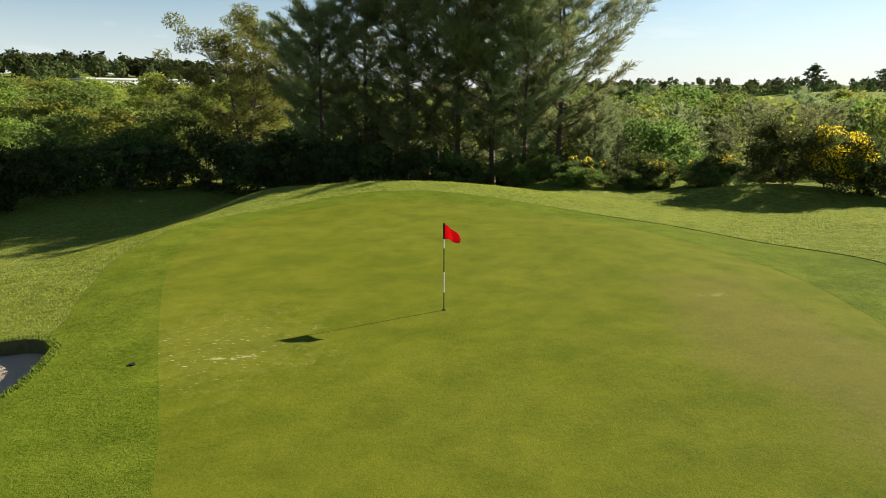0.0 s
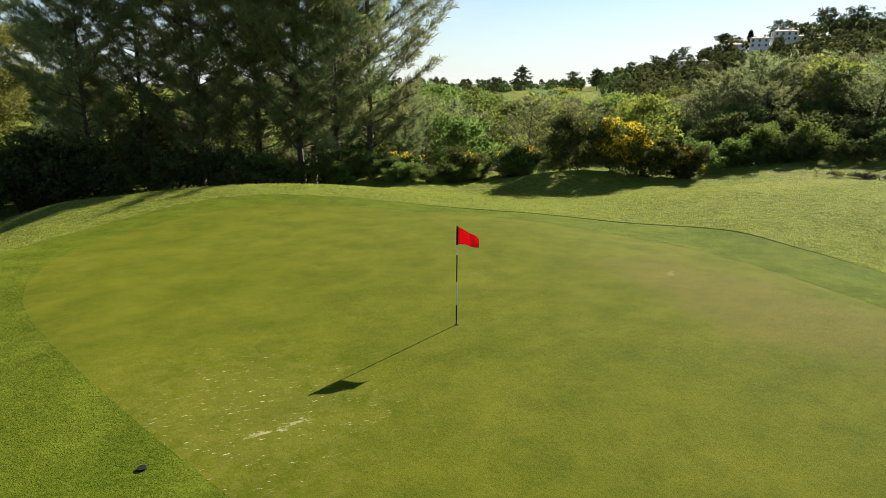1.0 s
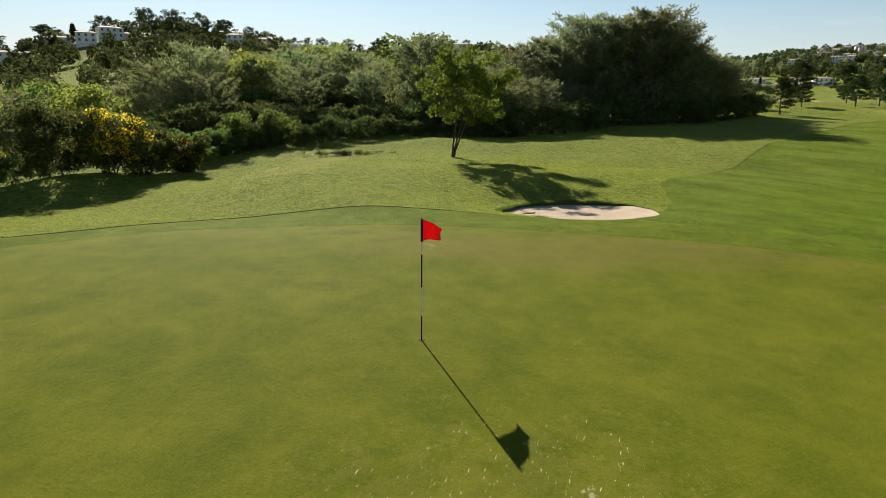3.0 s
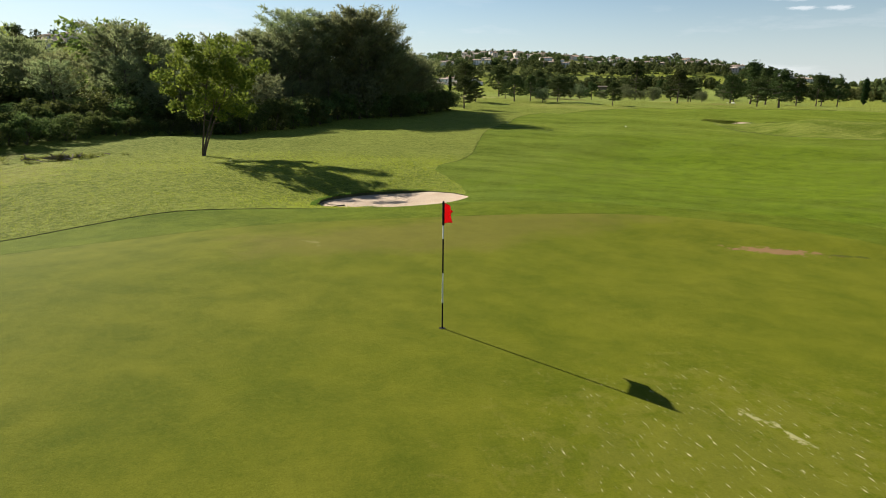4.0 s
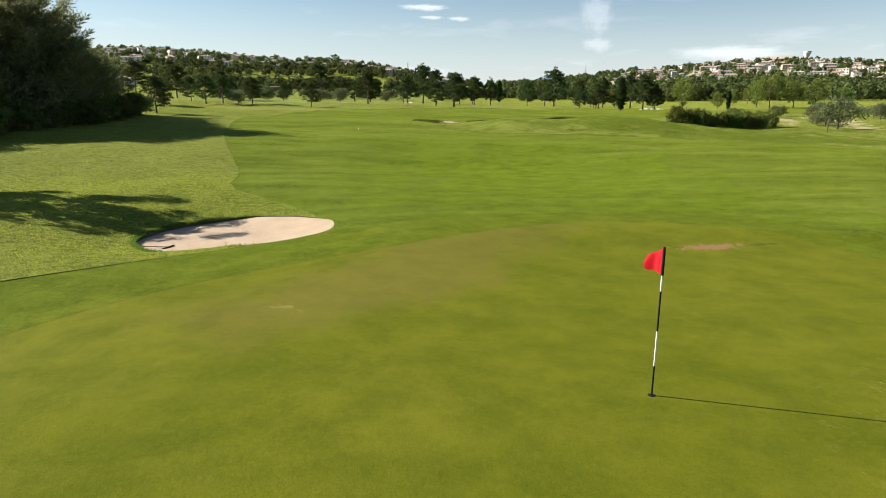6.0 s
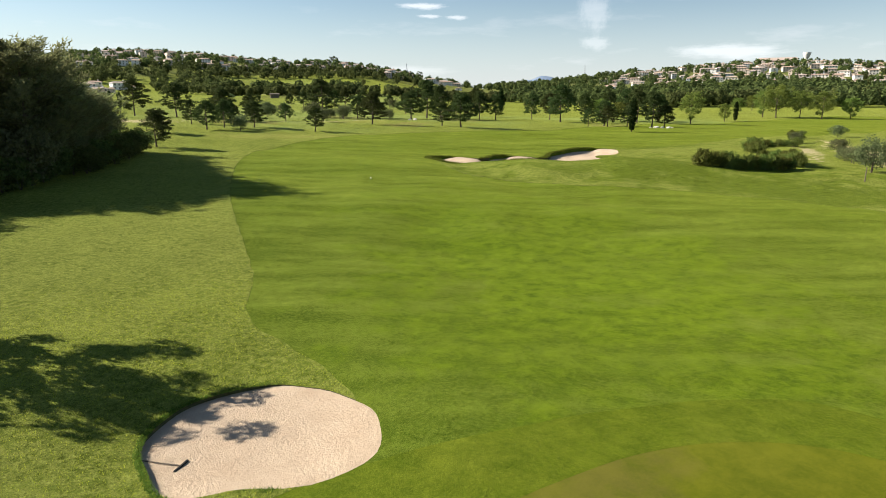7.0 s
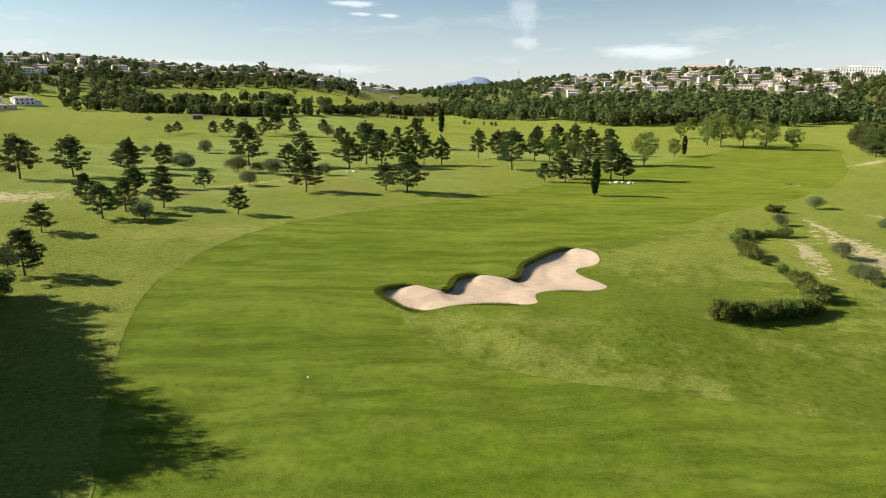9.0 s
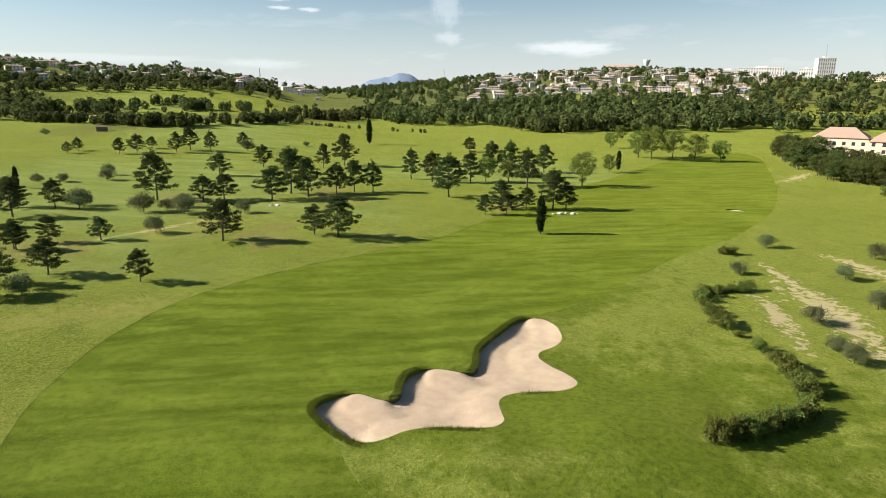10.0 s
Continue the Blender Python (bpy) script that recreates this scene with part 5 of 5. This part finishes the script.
def block(w, d, h, x, y, turn, label, floors, bays):
    """A slab of flats: body, roof edge, plant room and each window."""
    root = tagged(new("apartment_block"), label, "apartment block")
    bm = bmesh.new()
    box(bm, -w / 2, -d / 2, -8, w / 2, d / 2, h)
    part("body", bm, M_CONCRETE, root)
    bm = bmesh.new()
    box(bm, -w / 2 - 0.3, -d / 2 - 0.3, h, w / 2 + 0.3, d / 2 + 0.3, h + 0.9)
    part("parapet", bm, M_CONCRETE, root)
    bm = bmesh.new()
    box(bm, -w * 0.12, -d * 0.25, h + 0.9, w * 0.12, d * 0.25, h + 3.6)
    part("plant_room", bm, M_CONCRETE, root)
    for f in range(floors):
        for k in range(bays):
            ob = part("window", pane(round(w / bays * 0.5, 2), round(h / floors * 0.5, 2)), M_WINDOW, root)
            ob.matrix_basis = pose((k + 0.5) / bays * w - w / 2, -d / 2, (f + 0.3) / floors * h)
    root.matrix_basis = pose(x, y, 43, 0, 0, turn)
    return root


def off(az, r):
    return 27.8 + r * math.sin(radians(az)), -2.1 + r * math.cos(radians(az))


block(34, 14, 22, *off(169.9, 1260), -168, "low grey slab of flats on the hill", 8, 10)
block(72, 14, 25, *off(172.3, 1240), -172, "long white slab of flats on the hill", 12, 18)
block(22, 18, 23, *off(175.4, 1270), -175, "white block of flats beside the tower", 11, 6)
block(26, 20, 38, *off(176.6, 1240), -160, "tall white residential tower with a mast", 18, 8)
mx, my = off(176.6, 1240)
bm = bmesh.new()
box(bm, -0.35, -0.35, 0, 0.35, 0.35, 20)
mast = part("mast", bm, M_STEEL, None)
tagged(mast, "thin steel aerial mast on the tower's roof", "mast")
mast.location = (mx, my, 43 + 41.6)


def water_tower(x, y):
    root = tagged(new("water_tower"), "pale concrete water tower with a flared bowl", "water tower")
    for name, ring in (("shaft", ((3.2, -4), (3.0, 11))), ("bowl", ((3.0, 11), (5.2, 14), (8.6, 22), (9.2, 25), (9.2, 26.5), (0.4, 27.2)))):
        bm = bmesh.new()
        loops = []
        for r, z in ring:
            loops.append([bm.verts.new((r * math.cos(a), r * math.sin(a), z)) for a in np.linspace(0, 2 * math.pi, 28, endpoint=False)])
        for a, b in zip(loops[:-1], loops[1:]):
            for k in range(28):
                bm.faces.new((a[k], a[(k + 1) % 28], b[(k + 1) % 28], b[k]))
        if name == "bowl":
            bm.faces.new(loops[-1])
        part(name, bm, M_CONCRETE, root)
    root.matrix_basis = pose(x, y, height(x, y) + 3) @ Matrix.Diagonal((0.75, 0.75, 0.75, 1))


water_tower(*off(163.6, 1330))
bm = bmesh.new()
box(bm, -32, -10, -4, 32, 10, 9)
hall = tagged(new("hall"), "long low hall with a pale roof beside the water tower", "hall")
part("wall", bm, M_WALL, hall)
bm = bmesh.new()
hipped(bm, -32, -10, 32, 10, 9, 5, 0.8, 0.3, 0.1)
part("roof", bm, M_TILE, hall)
hall.matrix_basis = pose(*off(161.6, 1330), height(*off(161.6, 1330)), 0, 0, -160)
# the white building behind the trees west of the green
wx, wy = 0.8 + 330 * math.sin(radians(-28.5)), 0.7 + 330 * math.cos(radians(-28.5))
west = tagged(new("long_building"), "long white flat-roofed building behind trees", "building")
bm = bmesh.new()
box(bm, -24, -8, -6, 24, 8, 5.2)
part("wall", bm, M_WHITE, west)
bm = bmesh.new()
box(bm, -24.5, -8.5, 5.2, 24.5, 8.5, 5.8)
part("roof", bm, M_WHITE, west)
for k in range(9):
    ob = part("window", pane(2.2, 1.4), M_WINDOW, west)
    ob.matrix_basis = pose(-21 + k * 5.2, -8, 2.6)
west.matrix_basis = pose(wx, wy, height(wx, wy) - 3.4, 0, 0, 54)
# the apartment house beyond the trees
flats = tagged(new("apartment_house"), "peach rendered apartment house with hipped clay roofs", "apartment house")
for x0, x1, top in ((-24, -2, 10.2), (-2, 22, 9.0), (22, 48, 9.0)):
    bm = bmesh.new()
    box(bm, x0, -8, -3, x1, 8, top)
    part("wall", bm, M_PEACH, flats)
    bm = bmesh.new()
    hipped(bm, x0 + 0.6, -8, x1 - 0.6, 8, top, 4.2, 0.6, 0.25, 0.7)
    part("roof", bm, M_CLAY, flats)
    for s in range(3):
        for k in range(6):
            ob = part("window", pane(1.4, 1.6), M_WINDOW, flats)
            ob.matrix_basis = pose(x0 + (k + 0.5) * (x1 - x0) / 6, -8, 1.0 + 3.0 * s)
flats.matrix_basis = pose(24.6, -347, height(24.6, -347), 0, 0, 177)

# ---- things on the course ----


def ring_tube(bm, r, z0, z1, sides=16, caps=True):
    a = [bm.verts.new((r * math.cos(t), r * math.sin(t), z0)) for t in np.linspace(0, 2 * math.pi, sides, endpoint=False)]
    b = [bm.verts.new((v.co.x, v.co.y, z1)) for v in a]
    for k in range(sides):
        bm.faces.new((a[k], a[(k + 1) % sides], b[(k + 1) % sides], b[k]))
    if caps:
        bm.faces.new(a[::-1]), bm.faces.new(b)


def flagstick(x, y):
    root = tagged(new("flagstick"), "black and white banded golf flagstick with a red flag", "flagstick")
    for z0, z1, m in ((-0.1, 0.45, M_BLACK), (0.45, 0.96, M_WHITE), (0.96, 1.54, M_BLACK), (1.54, 1.76, M_WHITE), (1.76, 2.14, M_BLACK)):
        bm = bmesh.new()
        ring_tube(bm, 0.0125, z0, z1)
        part("pole_section", bm, m, root)
    bm = bmesh.new()
    bmesh.ops.create_uvsphere(bm, u_segments=12, v_segments=8, radius=0.017, matrix=Matrix.Translation((0, 0, 2.145)))
    part("knob", bm, M_BLACK, root)
    bm = bmesh.new()
    ring_tube(bm, 0.02, 1.765, 2.132, 12)
    part("sleeve", bm, M_BLACK, root, "black hoist sleeve of the flag")
    # cloth: hoist along the pole, falling away to a drooping tip
    bm = bmesh.new()
    nu, nv, grid = 22, 12, []
    for i in range(nu + 1):
        u = i / nu
        row = []
        for j in range(nv + 1):
            v = j / nv
            top, low = 2.13 - 0.21 * u ** 1.25, 1.77 - 0.03 * u + 0.015 * math.sin(5 * u)
            sway = 0.035 * math.sin(7.5 * u + 1.6 * v) * (0.3 + u) + 0.03 * u * math.sin(3 * v)
            row.append(bm.verts.new((0.018 + 0.47 * u - 0.04 * u * u, sway, low + (top - low) * v)))
        grid.append(row)
    for i in range(nu):
        for j in range(nv):
            bm.faces.new((grid[i][j], grid[i + 1][j], grid[i + 1][j + 1], grid[i][j + 1]))
    bmesh.ops.solidify(bm, geom=bm.faces[:], thickness=0.003)
    for f in bm.faces:
        f.smooth = True
    cloth = part("flag", bm, M_RED, root, "red cloth flag drooping to a blunt tip")
    cloth.rotation_euler = (0, 0, radians(-38))
    root.matrix_basis = pose(x, y, height(x, y))
    cup = tagged(new("hole_cup"), "flat black disc for the shaded inside of the hole in the green", "hole")
    # no hole is cut: a flat black disc stands for its shaded inside
    bm = bmesh.new()
    ring_tube(bm, 0.054, 0.003, 0.005, 24)
    part("dark_disc", bm, M_BLACK, cup)
    cup.matrix_basis = pose(x, y, height(x, y))


flagstick(0, 15.1)
flagstick(356.8, -268.8)
for x, y, tall in ((18.9, -60.2, 1.7), (26.2, -84.6, 1.4)):
    bm = bmesh.new()
    bmesh.ops.create_cone(bm, cap_ends=True, segments=10, radius1=0.06, radius2=0.05, depth=tall, matrix=pose(0, 0, tall / 2 - 0.1))
    stake = part("stake", bm, M_WOOD, None)
    tagged(stake, "short round wooden stake beside a young bush", "stake")
    stake.location = (x, y, height(x, y))


def hut(x, y, turn):
    root = tagged(new("shelter"), "low dark shelter with a sloping brown roof", "shelter")
    bm = bmesh.new()
    box(bm, -2.8, -1.6, -0.3, 2.8, 1.6, 2.1)
    part("wall", bm, M_WOOD, root)
    bm = bmesh.new()
    hipped(bm, -2.8, -1.6, 2.8, 1.6, 2.1, 0.7, 0.5, 0.12, 0.2)
    part("roof", bm, M_WOOD, root)
    root.matrix_basis = pose(x, y, height(x, y), 0, 0, turn)


hut(384, -193, 65)


def pylon(x, y, tall):
    """A lattice mast: four legs drawn together, with cross braces and two arms."""
    root = tagged(new("pylon"), "thin steel lattice mast on the skyline", "pylon")
    foot = tall * 0.07
    for a, b in ((-1, -1), (1, -1), (1, 1), (-1, 1)):
        v, f = tube([(a * foot, b * foot, -2), (a * foot * 0.3, b * foot * 0.3, tall * 0.7), (a * 0.2, b * 0.2, tall)], [0.25, 0.2, 0.12], 5)
        part("leg", mesh_of("leg", v, f, M_STEEL), M_STEEL, root)
    for z in np.linspace(0.1, 0.9, 7):
        w = foot * (1 - z) + 0.25
        for side in (-1, 1):
            v, f = tube([(-w, side * w, z * tall), (0, side * w, (z + 0.04) * tall), (w, side * w, (z + 0.08) * tall)], [0.12] * 3, 4)
            part("brace", mesh_of("brace", v, f, M_STEEL), M_STEEL, root)
    root.matrix_basis = pose(x, y, height(x, y))


pylon(*off(130.6, 1130), 26)
pylon(*off(146.4, 1500), 34)
M_TEAL = plain("teal windbreak net", (0.03, 0.22, 0.17), (0.06, 0.30, 0.24), 0.8, 0.8)


def windbreak(x, y, turn, bays):
    root = tagged(new("windbreak_fence"), "long teal netting fence on steel posts before the houses", "fence")
    for k in range(bays + 1):
        bm = bmesh.new()
        box(bm, k * 4.0 - 0.06, -0.06, -1.5, k * 4.0 + 0.06, 0.06, 3.4)
        part("post", bm, M_STEEL, root)
    for k in range(bays):
        bm = bmesh.new()
        box(bm, k * 4.0 + 0.08, -0.02, -0.4, k * 4.0 + 3.92, 0.02, 3.3)
        part("panel", bm, M_TEAL, root)
    root.matrix_basis = pose(x, y, height(x, y), 0, 0, turn)


windbreak(590, -119, -131, 6)
# the blue ridge beyond all the hills, the air's haze put into its colour
M_RIDGE = plain("hazy blue ridge", (0.17, 0.23, 0.32), (0.21, 0.27, 0.36), 0.004, 1.0, 0, 0, 0.0)
az = np.linspace(128, 152, 100)
crest = 135 * np.exp(-(((az - 142.8) / np.where(az < 142.8, 4.6, 2.2)) ** 2)) + 30 * np.exp(-(((az - 145.5) / 1.8) ** 2)) + 6 * np.sin(az * 2.3) + 3 * np.sin(az * 5)
rows = [[off(a, d)[0:2] + (h,) for a, h in zip(az, hs)] for d, hs in ((3900, 0 * crest - 10), (4250, crest), (4600, 0 * crest - 10))]
flat = [p for row in rows for p in row]
n = len(az)
quads = [(r * n + k, r * n + k + 1, (r + 1) * n + k + 1, (r + 1) * n + k) for r in range(2) for k in range(n - 1)]
tagged(new("backdrop_ridge", mesh_of("backdrop_ridge", [tuple(map(float, p)) for p in flat], quads, M_RIDGE, True)), "hazy blue mountain ridge on the horizon", "mountain", "", "structure")


def rake(x, y, z, turn):
    root = tagged(new("bunker_rake"), "dark wooden bunker rake lying on the sand", "rake")
    bm = bmesh.new()
    bmesh.ops.create_cone(bm, cap_ends=True, segments=10, radius1=0.018, radius2=0.015, depth=1.7, matrix=pose(0.85, 0, 0.05, 0, 92, 0))
    part("handle", bm, M_WOOD, root)
    bm = bmesh.new()
    box(bm, -0.03, -0.3, 0.05, 0.03, 0.3, 0.09)
    part("head", bm, M_BLACK, root)
    for k in range(9):
        bm = bmesh.new()
        box(bm, -0.012, -0.28 + k * 0.07 - 0.008, 0.0, 0.012, -0.28 + k * 0.07 + 0.008, 0.05)
        part("tooth", bm, M_BLACK, root)
    root.matrix_basis = pose(x, y, z, 0, 0, turn)


rake(17.9, 15.2, height(17.9, 15.2) - 0.14, 32)
for x, y, r in ((-5.85, 11.6, 0.06),):
    cap = tagged(new("sprinkler_head"), "dark sunken sprinkler head in the fringe", "sprinkler")
    bm = bmesh.new()
    ring_tube(bm, r, -0.02, 0.03, 20)
    part("lid", bm, M_BLACK, cap)
    cap.matrix_basis = pose(x, y, height(x, y) + 0.0)
bm = bmesh.new()
bmesh.ops.create_icosphere(bm, subdivisions=3, radius=0.06)
ball = part("distance_marker", bm, M_WHITE, None)
tagged(ball, "small white round marker lying on the fairway", "marker")
ball.location = (56.5, -21.1, height(56.5, -21.1) + 0.05)


def boulder(x, y, size, seed):
    r = np.random.default_rng(seed)
    bm = bmesh.new()
    bmesh.ops.create_icosphere(bm, subdivisions=3, radius=size)
    w = r.normal(size=(6, 3))
    for v in bm.verts:
        n = v.co.normalized()
        k = 1 + sum(0.09 * math.sin(3 * (n.x * a + n.y * b + n.z * c)) for a, b, c in w)
        v.co = Vector((v.co.x * k * 1.2, v.co.y * k, v.co.z * k * 0.7))
    ob = part("boulder", bm, M_STONE, None)
    tagged(ob, "pale rounded boulder on the grass", "boulder", "boulders near the cypress")
    ob.matrix_basis = pose(x, y, height(x, y) + 0.2 * size, 0, 0, 40 * seed)


for k, (x, y, s) in enumerate(((87.8, -143.4, 0.6), (86.6, -144.6, 0.5), (85.2, -145.4, 0.55), (84.4, -146, 0.35), (89, -142.6, 0.35), (148, -108, 0.5), (149.3, -107, 0.4))):
    boulder(x, y, s, k)


def brush_pile(x, y):
    """Cut branches and stones in a low heap with weeds."""
    root = tagged(new("brush_pile"), "low heap of cut branches and stones in the grass", "brush pile")
    r = np.random.default_rng(3)
    for k in range(46):
        a, d = r.uniform(0, 6.28), abs(r.normal()) * 0.7
        p = np.array([d * math.cos(a) * 1.7, d * math.sin(a) * 0.7, 0.05 + 0.3 * math.exp(-d) * r.uniform(0, 1)])
        t = r.normal(size=3) * np.array([1, 0.8, 0.25])
        t *= r.uniform(0.4, 1.1) / np.linalg.norm(t)
        v, f = tube([p - t / 2, p + r.normal(size=3) * 0.04, p + t / 2], [0.035, 0.028, 0.012], 5)
        v[:, 2] = np.maximum(v[:, 2], 0.01)
        part("branch", mesh_of("branch", v, f, M_WOOD, True), M_WOOD, root)
    c = np.column_stack((r.normal(size=30) * 1.3, r.normal(size=30) * 0.5, np.full(30, 0.12)))
    v, f = sprays(r, c, np.full(30, 0.22), 900, 0.2, 0.03, 0.8)
    part("weed_growth", mesh_of("weed_growth", v, f, L_BROAD), L_BROAD, root)
    root.matrix_basis = pose(x, y, height(x, y) + 0.05, 0, 0, -60)


brush_pile(34, 30.6)
